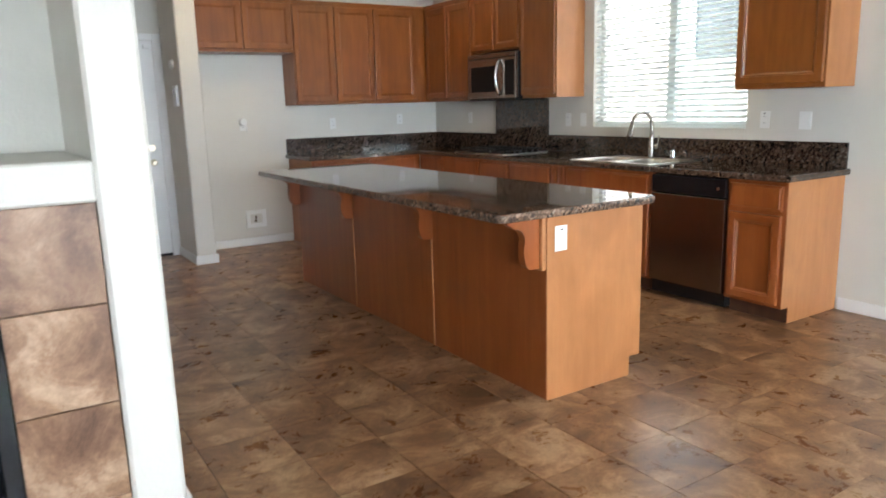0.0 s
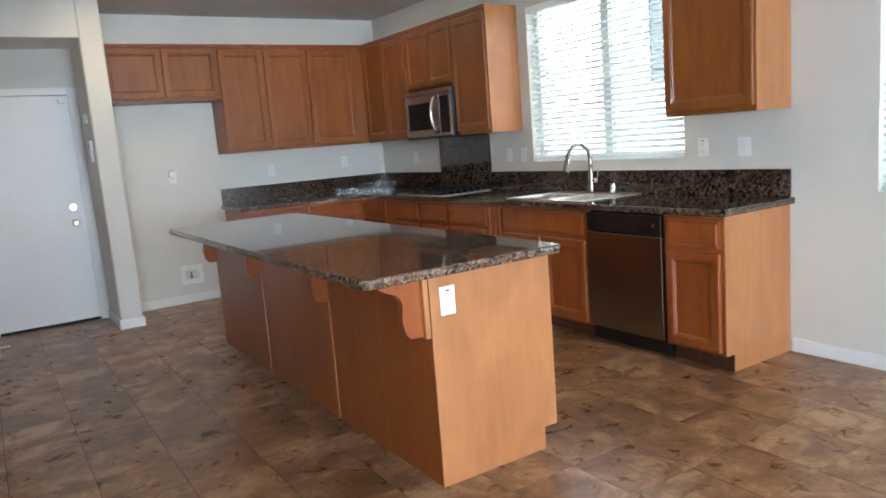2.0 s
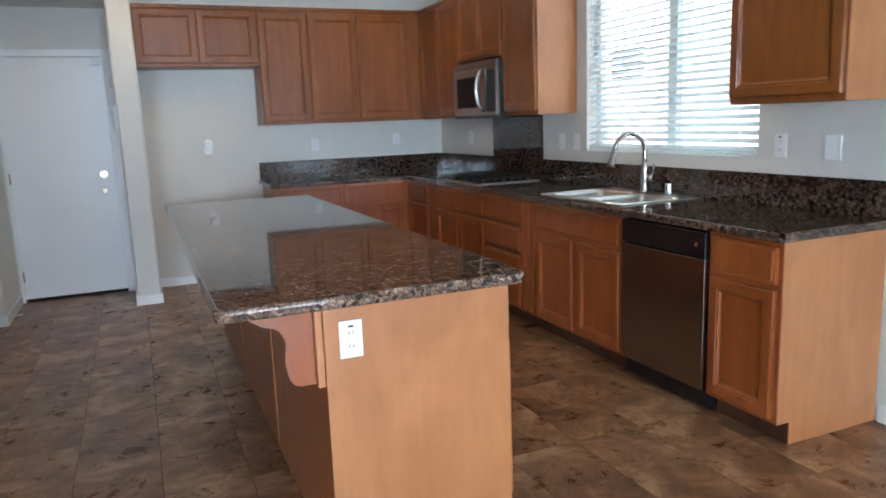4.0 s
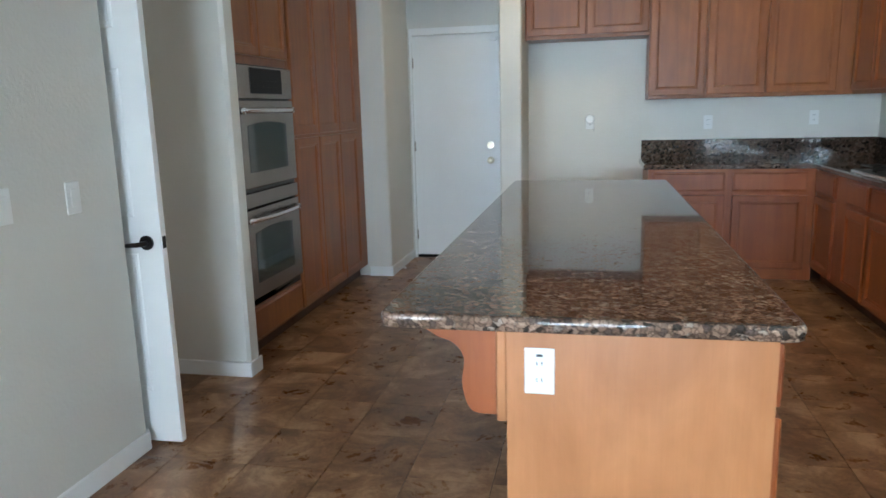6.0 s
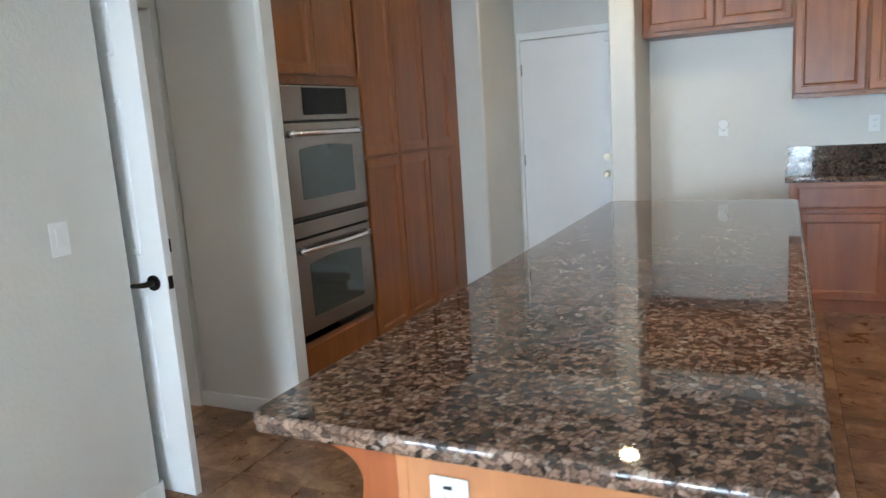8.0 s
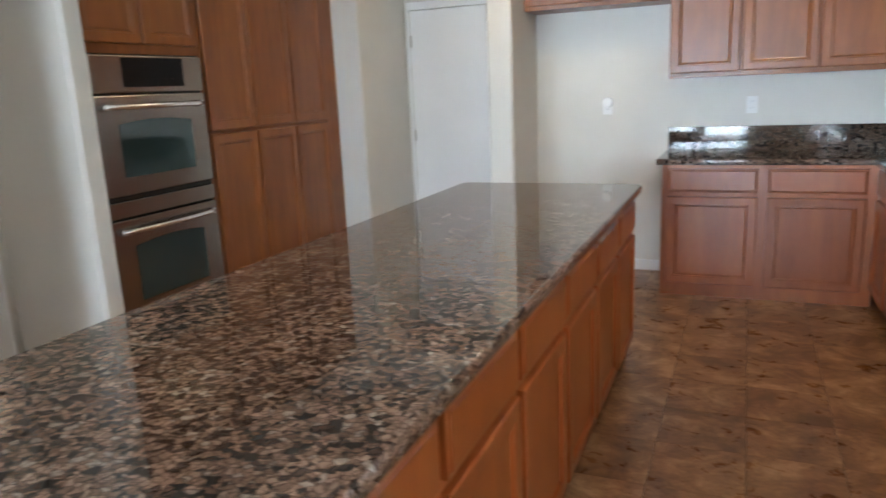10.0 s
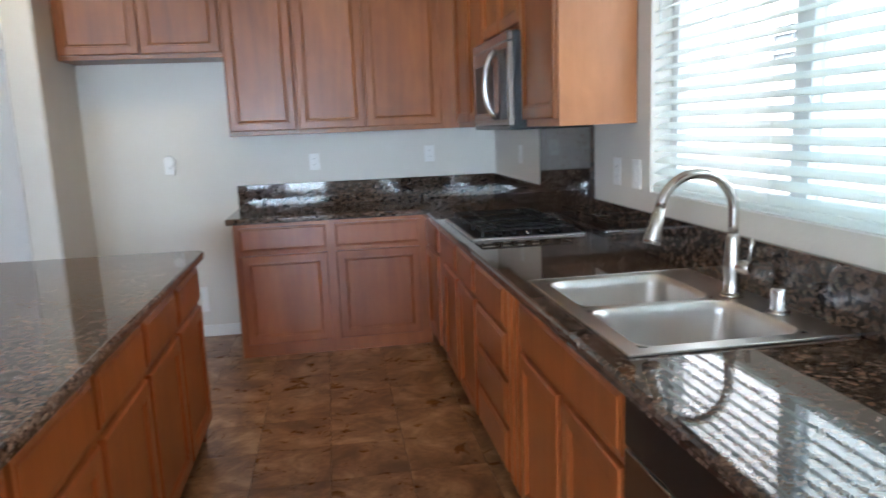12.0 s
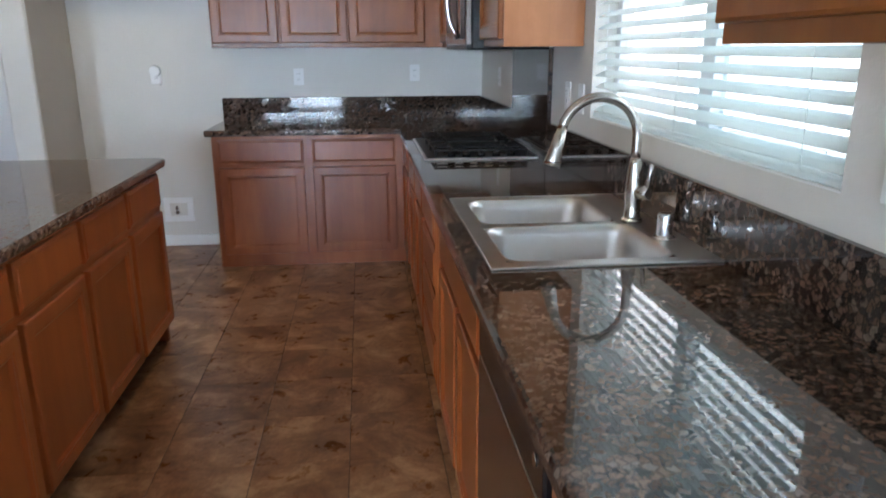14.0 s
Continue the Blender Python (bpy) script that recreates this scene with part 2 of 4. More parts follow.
M_SHADE = mat("lit_frosted_glass", (0.9, 0.85, 0.75), 0.5)
M_SHADE.node_tree.nodes["Principled BSDF"].inputs["Emission Color"].default_value = (1, 0.72, 0.42, 1)
M_SHADE.node_tree.nodes["Principled BSDF"].inputs["Emission Strength"].default_value = 4.0

# ---- mesh helpers ----


def box(bm, x0, y0, z0, x1, y1, z1, bev=0.0, seg=1):
    vs = [bm.verts.new((x, y, z)) for x in (x0, x1) for y in (y0, y1) for z in (z0, z1)]
    fs = [bm.faces.new([vs[i] for i in q]) for q in ((0, 1, 3, 2), (4, 6, 7, 5), (0, 4, 5, 1), (2, 3, 7, 6), (0, 2, 6, 4), (1, 5, 7, 3))]
    if bev:
        es = list({e for f in fs for e in f.edges})
        bmesh.ops.bevel(bm, geom=es, offset=bev, segments=seg, affect="EDGES", profile=0.5)


def cyl(bm, p0, p1, r0, r1=None, n=20, caps=True):
    r1 = r0 if r1 is None else r1
    p0, p1 = Vector(p0), Vector(p1)
    d = (p1 - p0).normalized()
    u = d.orthogonal().normalized()
    v = d.cross(u)
    rings = []
    for p, r in ((p0, r0), (p1, r1)):
        rings.append([bm.verts.new(p + (u * math.cos(a) + v * math.sin(a)) * r) for a in (2 * math.pi * i / n for i in range(n))])
    for i in range(n):
        bm.faces.new((rings[0][i], rings[0][(i + 1) % n], rings[1][(i + 1) % n], rings[1][i])).smooth = True
    if caps:
        bm.faces.new(rings[0][::-1])
        bm.faces.new(rings[1])


def tube(bm, pts, radii, n=14):
    pts = [Vector(p) for p in pts]
    up = None
    rings = []
    for i, p in enumerate(pts):
        d = (pts[min(i + 1, len(pts) - 1)] - pts[max(i - 1, 0)]).normalized()
        u = d.orthogonal().normalized() if up is None else (up - d * up.dot(d)).normalized()
        up = u
        v = d.cross(u)
        r = radii[i] if isinstance(radii, (list, tuple)) else radii
        rings.append([bm.verts.new(p + (u * math.cos(a) + v * math.sin(a)) * r) for a in (2 * math.pi * k / n for k in range(n))])
    for a, b in zip(rings, rings[1:]):
        for k in range(n):
            bm.faces.new((a[k], a[(k + 1) % n], b[(k + 1) % n], b[k])).smooth = True
    bm.faces.new(rings[0][::-1])
    bm.faces.new(rings[-1])


def extrude_outline(bm, pts, axis, a, b, bev=0.0):
    """A flat outline of (u, v) points pushed from a to b along an axis."""
    def at(u, v, w):
        return {"x": (w, u, v), "y": (u, w, v), "z": (u, v, w)}[axis]
    lo = [bm.verts.new(at(u, v, a)) for u, v in pts]
    hi = [bm.verts.new(at(u, v, b)) for u, v in pts]
    n = len(pts)
    fs = [bm.faces.new(lo[::-1]), bm.faces.new(hi)]
    for i in range(n):
        fs.append(bm.faces.new((lo[i], lo[(i + 1) % n], hi[(i + 1) % n], hi[i])))
    if bev:
        es = list({e for f in fs[:2] for e in f.edges})
        bmesh.ops.bevel(bm, geom=es, offset=bev, segments=2, affect="EDGES")


def nested(bm, w, h, profile, x0=0.0, z0=0.0, y0=0.0):
    """A front in the x-z plane facing -y: rectangles of growing inset, each at its own depth."""
    rings = []
    for inset, out in profile:
        rings.append([bm.verts.new((x0 + x, y0 - out, z0 + z)) for x, z in ((inset, inset), (w - inset, inset), (w - inset, h - inset), (inset, h - inset))])
    for a, b in zip(rings, rings[1:]):
        for k in range(4):
            bm.faces.new((a[k], a[(k + 1) % 4], b[(k + 1) % 4], b[k]))
    bm.faces.new(rings[-1])
    bm.faces.new(rings[0][::-1])


def mesh(name, bm, material):
    bmesh.ops.recalc_face_normals(bm, faces=bm.faces)
    me = bpy.data.meshes.new(name)
    bm.to_mesh(me)
    bm.free()
    me.materials.append(material)
    return me


def thing(name, x, y, z, rz, label, category, group=""):
    ob = new(name)
    ob.empty_display_size = 0.1
    ob.matrix_world = pose(x, y, z, 0, 0, rz)
    return tagged(ob, label, category, group)


def part(name, bm, material, parent, label="", kind=""):
    ob = new(name, mesh(name, bm, material))
    ob.parent = parent
    return tagged(ob, label, "", "", kind)


def solid(name, bm, material, label="", category="", group="", kind="", at=(0, 0, 0)):
    """A thing of one mesh; its points are given about the place at."""
    ob = new(name, mesh(name, bm, material))
    ob.location = at
    return tagged(ob, label, category, group, kind)


def structure(name, boxes, material, label="", bev=0.0):
    bm = bmesh.new()
    for b in boxes:
        box(bm, *b, bev)
    return solid(name, bm, material, label or name, kind="structure")


# ---- walls, floor, ceiling ----
T = 0.14


def wall_with_holes(name, axis, face, back, u0, u1, z0, z1, holes, material=M_WALL, label=""):
    """A wall across an axis, from face to back, with openings (u0, u1, z0, z1)."""
    bm = bmesh.new()
    us = sorted({u0, u1, *[h[0] for h in holes], *[h[1] for h in holes]})
    for a, b in zip(us, us[1:]):
        cuts = sorted((h[2], h[3]) for h in holes if h[0] <= a + 1e-6 and h[1] >= b - 1e-6)
        z = z0
        for c0, c1 in cuts:
            if c0 > z + 1e-6:
                spans = (z, c0)
                box(bm, *((min(face, back), a, spans[0], max(face, back), b, spans[1]) if axis == "x" else (a, min(face, back), spans[0], b, max(face, back), spans[1])))
            z = c1
        if z < z1 - 1e-6:
            box(bm, *((min(face, back), a, z, max(face, back), b, z1) if axis == "x" else (a, min(face, back), z, b, max(face, back), z1)))
    bmesh.ops.remove_doubles(bm, verts=bm.verts, dist=1e-5)
    return solid(name, bm, material, label or "painted wall", kind="structure")


WIN = (3.975, 5.485, 1.15, 2.39)
WIN2 = (1.25, 2.775, 0.95, 2.39)
PATIO = (2.65, 4.45, 0.0, 2.05)
FAMW = (-0.7, 1.1, 0.9, 2.2)
HALLW = (6.4, 7.95, 0.0, 2.2)
wall_with_holes("wall_east", "x", W, W + T, YB - T, F + T, 0, H, [WIN, WIN2], label="off-white painted wall with two blinded windows")
wall_with_holes("wall_north", "y", F, F + T, XL - T, W, 0, H, [(1.86, 2.66, 0, 2.04)], label="off-white painted wall behind the cabinets")
wall_with_holes("wall_south", "y", YB, YB - T, XL - T, W, 0, H, [PATIO, FAMW], label="off-white painted wall with patio door")
wall_with_holes("wall_west", "x", XL, XL - T, YB, F, 0, H, [HALLW], label="off-white painted wall")
structure("ceiling", [(XL - T, YB - T, H, W + T, F + T, H + 0.12)], M_CEIL, "off-white textured ceiling")
structure("floor_slab", [(XL - T, YB - T, -0.12, W + T, F + T, -0.004)], M_GROUT, "dark brown grout bed under the tiles")
structure("door_bay_wall", [(1.0, 7.290, 0, 1.825, F, H)], M_WALL, "off-white wall stub beside the tall cabinet", 0.012)
structure("door_bay_column", [(2.738, 7.44, 0, 2.918, F, H)], M_WALL, "off-white column between door bay and fridge bay", 0.012)
structure("door_bay_header", [(1.825, 7.44, 2.43, 2.738, F, H)], M_WALL, "off-white dropped header over the door bay", 0.0)
structure("oven_pier", [(1.07, 4.93, 0, 1.70, 5.05, H)], M_WALL, "off-white rounded wall end beside the ovens", 0.018)
structure("hall_wall_north", [(0.93, 5.05, 0, 1.07, F, H)], M_WALL, "off-white wall behind the tall cabinets")
structure("hall_wall_header", [(0.93, 4.10, 2.05, 1.07, 5.05, H), (0.93, 4.91, 0, 1.07, 5.05, 2.05)], M_WALL, "off-white wall over the side doorway")

# fireplace chase with a deep niche above and a tiled firebox below
FX, FY = 1.650, 3.20
NX0, NX1 = -0.20, 1.485
CL = "off-white painted fireplace wall with a deep niche"
structure("chase_corner_pier", [(NX1, FY, 0, FX, 4.09, H)], M_WALL, CL, 0.012)
structure("chase_side_wall", [(XL, FY, 0, NX0, 4.09, H)], M_WALL, CL)
structure("niche_back_wall", [(NX0, 4.00, 0, NX1, 4.09, H)], M_WALL, CL)
structure("niche_shelf", [(NX0, FY, 1.11, NX1, 4.00, 1.235)], M_WALL, CL, 0.008)
structure("niche_header", [(NX0, FY, 2.45, NX1, 4.00, H)], M_WALL, CL)

# ---- doors and trim ----


def baseboard(name, runs):
    bm = bmesh.new()
    for x0, y0, x1, y1 in runs:
        box(bm, min(x0, x1), min(y0, y1), 0.0, max(x0, x1), max(y0, y1), 0.083, 0.004, 1)
    return solid(name, bm, M_TRIM, "white painted baseboard", kind="structure")


B = 0.014
baseboard("baseboard_north", [(2.918, F - B, 3.90, F), (2.918, 7.44, 2.918 + B, F - B), (2.738 - B, 7.44 - B, 2.918 + B, 7.44), (2.738 - B, 7.44, 2.738, F - B)])
baseboard("baseboard_east", [(W - B, YB, W, 3.235)])
baseboard("baseboard_chase", [(FX, FY, FX + B, 4.09), (NX1, FY - B, FX + B, FY), (1.07, 4.09, FX, 4.09 + B)])
baseboard("baseboard_pier", [(1.07, 4.93 - B, 1.70 + B, 4.93), (1.70, 4.93, 1.70 + B, 5.05)])
baseboard("baseboard_bay", [(1.635, 7.29 - B, 1.825 + B, 7.29), (1.825, 7.29, 1.825 + B, F - 0.017)])
baseboard("baseboard_south", [(XL, YB, PATIO[0], YB + B), (PATIO[1], YB, W - B, YB + B), (XL, YB + B, XL + B, FY)])

bm = bmesh.new()
for x0, x1 in ((1.840, 1.860), (2.660, 2.736)):
    box(bm, x0, F - 0.016, 0, x1, F, 2.10, 0.003)
box(bm, 1.860, F - 0.016, 2.04, 2.660, F, 2.10, 0.003)
box(bm, 1.860, F + 0.06, 0, 1.870, F + 0.12, 2.04)
box(bm, 2.650, F + 0.06, 0, 2.660, F + 0.12, 2.04)
solid("door_trim", bm, M_TRIM, "white door casing", kind="structure")

door = thing("garage_door_leaf", 1.855, F + 0.012, 0.0, 0, "plain white flush entry door with brass knob and deadbolt, shut", "door")
bm = bmesh.new()
box(bm, 0.003, 0, 0.022, 0.807, 0.044, 2.037, 0.002)
part("door_leaf", bm, M_TRIM, door)
bm = bmesh.new()
box(bm, 0.0, -0.004, 0.0, 0.81, 0.06, 0.026, 0.002)
part("threshold", bm, M_DARK, door, "dark threshold strip")
for nm, z, r in (("knob", 0.915, 0.028), ("deadbolt", 1.052, 0.030)):
    bm = bmesh.new()
    cyl(bm, (0.717, 0, z), (0.717, -0.012, z), 0.032)
    if nm == "knob":
        tube(bm, [(0.717, -0.012, z), (0.717, -0.03, z), (0.717, -0.04, z), (0.717, -0.055, z), (0.717, -0.065, z)], [0.012, 0.012, 0.024, 0.028, 0.016])
    else:
        cyl(bm, (0.717, -0.012, z), (0.717, -0.022, z), 0.022)
    part(nm, bm, M_BRASS, door, "polished brass " + nm)
for z in (0.22, 1.05, 1.80):
    bm = bmesh.new()
    cyl(bm, (0.010, -0.004, z - 0.045), (0.010, -0.004, z + 0.045), 0.006, n=10)
    part("hinge", bm, M_NICKEL, door)
bm = bmesh.new()
box(bm, 0.72, -0.05, 1.965, 0.78, 0, 2.0, 0.003)
part("door_closer_bracket", bm, M_TRIM, door, "small metal bracket")

odoor = thing("interior_door", 1.035, 4.140, 0.0, 0, "white interior door with black lever, standing open beside the fireplace wall", "door")
bm = bmesh.new()
box(bm, 0, 0, 0.012, 0.740, 0.035, 2.03, 0.002)
part("door_leaf", bm, M_TRIM, odoor)
for x0, x1 in ((0.105, 0.330), (0.405, 0.630)):
    for z0, z1 in ((0.24, 0.84), (0.99, 1.58), (1.73, 1.92)):
        bm = bmesh.new()
        nested(bm, x1 - x0, z1 - z0, [(0.0, -0.001), (0.006, 0.004), (0.016, 0.005), (0.026, 0.0012), (0.045, 0.0015), (0.062, 0.0045)])
        ob = part("moulded_panel", bm, M_TRIM, odoor)
        ob.location = (x0, 0, z0)
bm = bmesh.new()
for s, y in ((-1, 0.0), (1, 0.035)):
    cyl(bm, (0.675, y, 0.885), (0.675, y + s * 0.010, 0.885), 0.030)
    tube(bm, [(0.675, y, 0.885), (0.675, y + s * 0.045, 0.885), (0.665, y + s * 0.055, 0.885), (0.625, y + s * 0.056, 0.882), (0.575, y + s * 0.052, 0.877)], [0.011, 0.011, 0.010, 0.009, 0.007], 10)
part("lever_handle", bm, M_BRONZE, odoor, "black lever handle")
bm = bmesh.new()
box(bm, 0.740, 0.006, 0.860, 0.7415, 0.029, 0.910)
part("latch_plate", bm, M_BRONZE, odoor)
for z in (0.2, 1.0, 1.8):
    bm = bmesh.new()
    cyl(bm, (-0.004, 0.030, z), (-0.004, 0.030, z + 0.09), 0.006, n=10)
    part("hinge", bm, M_BRONZE, odoor)
bm = bmesh.new()
box(bm, 0.93, 4.897, 0, 1.068, 4.909, 2.05, 0.002)
box(bm, 0.93, 4.099, 0, 1.045, 4.112, 2.05, 0.002)
solid("doorway_trim", bm, M_TRIM, "white door jamb", kind="structure")
bm = bmesh.new()
box(bm, 0.98, 4.894, 0.845, 1.01, 4.897, 0.915)
solid("strike_plate", bm, M_BRONZE, "dark strike plate on the white door jamb", "hardware")

structure("hall_carpet", [(XL, 4.09, -0.003, 0.93, F, 0.008)], M_CARPET, "pinkish beige carpet beyond the side door")

# fireplace tiles and firebox
fire = thing("fireplace", 0, FY + 0.02, 0, 0, "stone-tiled fireplace with a black firebox, set in an off-white wall", "fireplace")
bm = bmesh.new()
fx0, fx1, fz1 = 0.10, 1.19, 0.76
box(bm, fx0, 0.0, 0.0, fx0 + 0.05, 0.4, fz1, 0.003)
box(bm, fx1 - 0.05, 0.0, 0.0, fx1, 0.4, fz1, 0.003)
box(bm, fx0 + 0.05, 0.0, fz1 - 0.06, fx1 - 0.05, 0.4, fz1, 0.003)
box(bm, fx0 + 0.05, 0.36, 0.0, fx1 - 0.05, 0.40, fz1 - 0.06)
box(bm, fx0 + 0.05, 0.0, 0.0, fx1 - 0.05, 0.36, 0.10, 0.003)
part("firebox", bm, M_BLACK, fire, "black metal firebox")
bm = bmesh.new()
box(bm, NX0, 0.020, 0.0, fx0 - 0.001, 0.05, 1.11)
box(bm, fx1 + 0.001, 0.020, 0.0, NX1, 0.05, 1.11)
box(bm, fx0 - 0.001, 0.020, fz1 + 0.001, fx1 + 0.001, 0.05, 1.11)
part("tile_backing", bm, M_GROUT, fire)


def hearth_tile(x0, x1, z0, z1):
    bm = bmesh.new()
    g = 0.003
    box(bm, x0 + g / 2, 0.008, z0 + g / 2, x1 - g / 2, 0.022, z1 - g / 2, 0.002)
    part("stone_tile", bm, M_HEARTH, fire)


for k in range(4):
    z0, z1 = max(0.0, k * 0.325 - 0.185), min(k * 0.325 + 0.14, 1.108)
    if z1 - z0 > 0.05:
        for x0, x1 in ((NX0, fx0), (fx1, NX1 - 0.001)):
            hearth_tile(x0, x1, z0, z1)
for k in range(4):
    hearth_tile(fx0 + k * 0.2725, fx0 + (k + 1) * 0.2725, fz1 + 0.002, 1.108)

# ---- windows ----


def window_unit(name, y0, y1, z0, z1, slats_label):
    """A sliding window in the east wall: frame, panes, sill, blind."""
    x = W
    win = tagged(new(name), "white framed sliding window in the painted wall", "", "", "structure")
    win.location = (x, 0, 0)
    bm = bmesh.new()
    for a, b, c, d in ((y0, y0 + 0.045, z0, z1), (y1 - 0.045, y1, z0, z1), (y0 + 0.045, y1 - 0.045, z0, z0 + 0.045), (y0 + 0.045, y1 - 0.045, z1 - 0.045, z1)):
        box(bm, 0.085, a, c, 0.135, b, d, 0.003)
    ym = (y0 + y1) / 2 - 0.015
    box(bm, 0.080, ym - 0.04, z0 + 0.045, 0.125, ym + 0.04, z1 - 0.045, 0.003)
    part("window_frame", bm, M_TRIM, win)
    for a, b, glass, words in ((y0 + 0.045, ym - 0.04, M_SCREEN, "greyish pane behind an insect screen"), (ym + 0.04, y1 - 0.045, M_GLASS, "clear glass pane")):
        bm = bmesh.new()
        box(bm, 0.108, a, z0 + 0.045, 0.112, b, z1 - 0.045)
        pane = part("pane", bm, glass, win, words)
        pane.visible_shadow = False
    bm = bmesh.new()
    box(bm, 0.001, y0 + 0.001, z0 - 0.012, 0.084, y1 - 0.001, z0 + 0.004, 0.002)
    part("window_sill", bm, M_TRIM, win)
    blind = thing("window_blind", x + 0.030, 0, 0, 0, slats_label, "blind")
    bm = bmesh.new()
    box(bm, -0.026, y0 + 0.012, z1 - 0.055, 0.026, y1 - 0.012, z1 - 0.004, 0.003)
    part("headrail", bm, M_SLAT, blind)
    bm = bmesh.new()
    box(bm, -0.024, y0 + 0.010, z0 + 0.005, 0.024, y1 - 0.010, z0 + 0.023, 0.004)
    part("bottom_rail", bm, M_SLAT, blind)
    n = int((z1 - z0 - 0.075) / 0.0425)
    bm = bmesh.new()
    tilt = radians(25)
    c, s = math.cos(tilt), math.sin(tilt)
    ring = []
    for u, v in ((-0.025, -0.0015), (0, 0.0005), (0.025, -0.0015), (0.025, 0.0015), (0, 0.0035), (-0.025, 0.0015)):
        ring.append((u * c - v * s, u * s + v * c))
    extrude_outline(bm, [(u, v) for u, v in ring], "y", y0 + 0.015, y1 - 0.015)
    slat = mesh("slat", bm, M_SLAT)
    for k in range(n):
        ob = new("slat", slat)
        ob.parent = blind
        ob.location = (0, 0, z0 + 0.042 + k * 0.0425)
        ob.rotation_euler = (0, radians(random.uniform(-0.25, 0.25)), 0)
    for y in (y0 + 0.14, (y0 + y1) / 2, y1 - 0.14):
        bm = bmesh.new()
        for dx in (-0.027, 0.027):
            cyl(bm, (dx, y, z0 + 0.02), (dx, y, z1 - 0.03), 0.0009, n=6)
        part("ladder_cord", bm, M_SLAT, blind)
    bm = bmesh.new()
    cyl(bm, (-0.034, y1 - 0.08, z1 - 0.62), (-0.034, y1 - 0.08, z1 - 0.05), 0.004, n=8)
    part("tilt_wand", bm, M_SLAT, blind)
    return win


window_unit("window_1", *WIN, "white slatted blind over the kitchen sink window, slats half open")
window_unit("window_2", *WIN2, "white slatted blind, slats half open, on the window beside the worktop")


def plain_window(name, axis, face, u0, u1, z0, z1, sign, n=2, material=M_TRIM):
    win = tagged(new(name), "white framed window", "", "", "structure")
    bm = bmesh.new()
    w = 0.055

    def bx(a, b, c, d, e0, e1, m):
        lo, hi = sorted((face + sign * e0, face + sign * e1))
        if axis == "x":
            box(m, lo, a, c, hi, b, d)
        else:
            box(m, a, lo, c, b, hi, d)
    bx(u0, u1, z1 - w, z1, 0.04, 0.10, bm)
    bx(u0, u1, z0, z0 + w, 0.04, 0.10, bm)
    for k in range(n + 1):
        u = u0 + (u1 - u0 - w) * k / n
        bx(u, u + w, z0 + w, z1 - w, 0.04, 0.10, bm)
    part("window_frame", bm, material, win)
    for k in range(n):
        bm = bmesh.new()
        u = u0 + (u1 - u0 - w) * k / n + w
        bx(u, u + (u1 - u0 - w) / n - w, z0 + w, z1 - w, 0.068, 0.072, bm)
        part("pane", bm, M_GLASS, win).visible_shadow = False
    return win


plain_window("patio_door", "y", YB, *PATIO, -1)
plain_window("window_3", "y", YB, *FAMW, -1)
plain_window("window_4", "x", XL, *HALLW, -1)
chan = thing("chandelier", CHX, CHY, H, 0, "dark bronze chandelier with lit glass shades, hanging in the hall", "chandelier")
bm = bmesh.new()
cyl(bm, (0, 0, -0.001), (0, 0, -0.03), 0.06, 0.05)
cyl(bm, (0, 0, -0.03), (0, 0, CHZ - H), 0.006, n=10)
part("stem", bm, M_BRONZE, chan)
bm = bmesh.new()
tube(bm, [(0, 0, CHZ - H + 0.10), (0, 0, CHZ - H + 0.02), (0, 0, CHZ - H - 0.04), (0, 0, CHZ - H - 0.12), (0, 0, CHZ - H - 0.16)], [0.012, 0.035, 0.045, 0.022, 0.006])
part("hub", bm, M_BRONZE, chan)
for k in range(5):
    a = 2 * math.pi * k / 5 + 0.3
    ca, sa2 = math.cos(a), math.sin(a)
    bm = bmesh.new()
    tube(bm, [(0.03 * ca, 0.03 * sa2, CHZ - H - 0.03), (0.12 * ca, 0.12 * sa2, CHZ - H - 0.09), (0.22 * ca, 0.22 * sa2, CHZ - H - 0.04), (0.24 * ca, 0.24 * sa2, CHZ - H + 0.03)], 0.009, 8)
    arm = part("arm", bm, M_BRONZE, chan)
    bm = bmesh.new()
    tube(bm, [(0.24 * ca, 0.24 * sa2, CHZ - H + z) for z in (0.03, 0.05, 0.09, 0.14)], [0.012, 0.035, 0.050, 0.062], 16)
    part("shade", bm, M_SHADE, arm, "lit frosted glass shade")

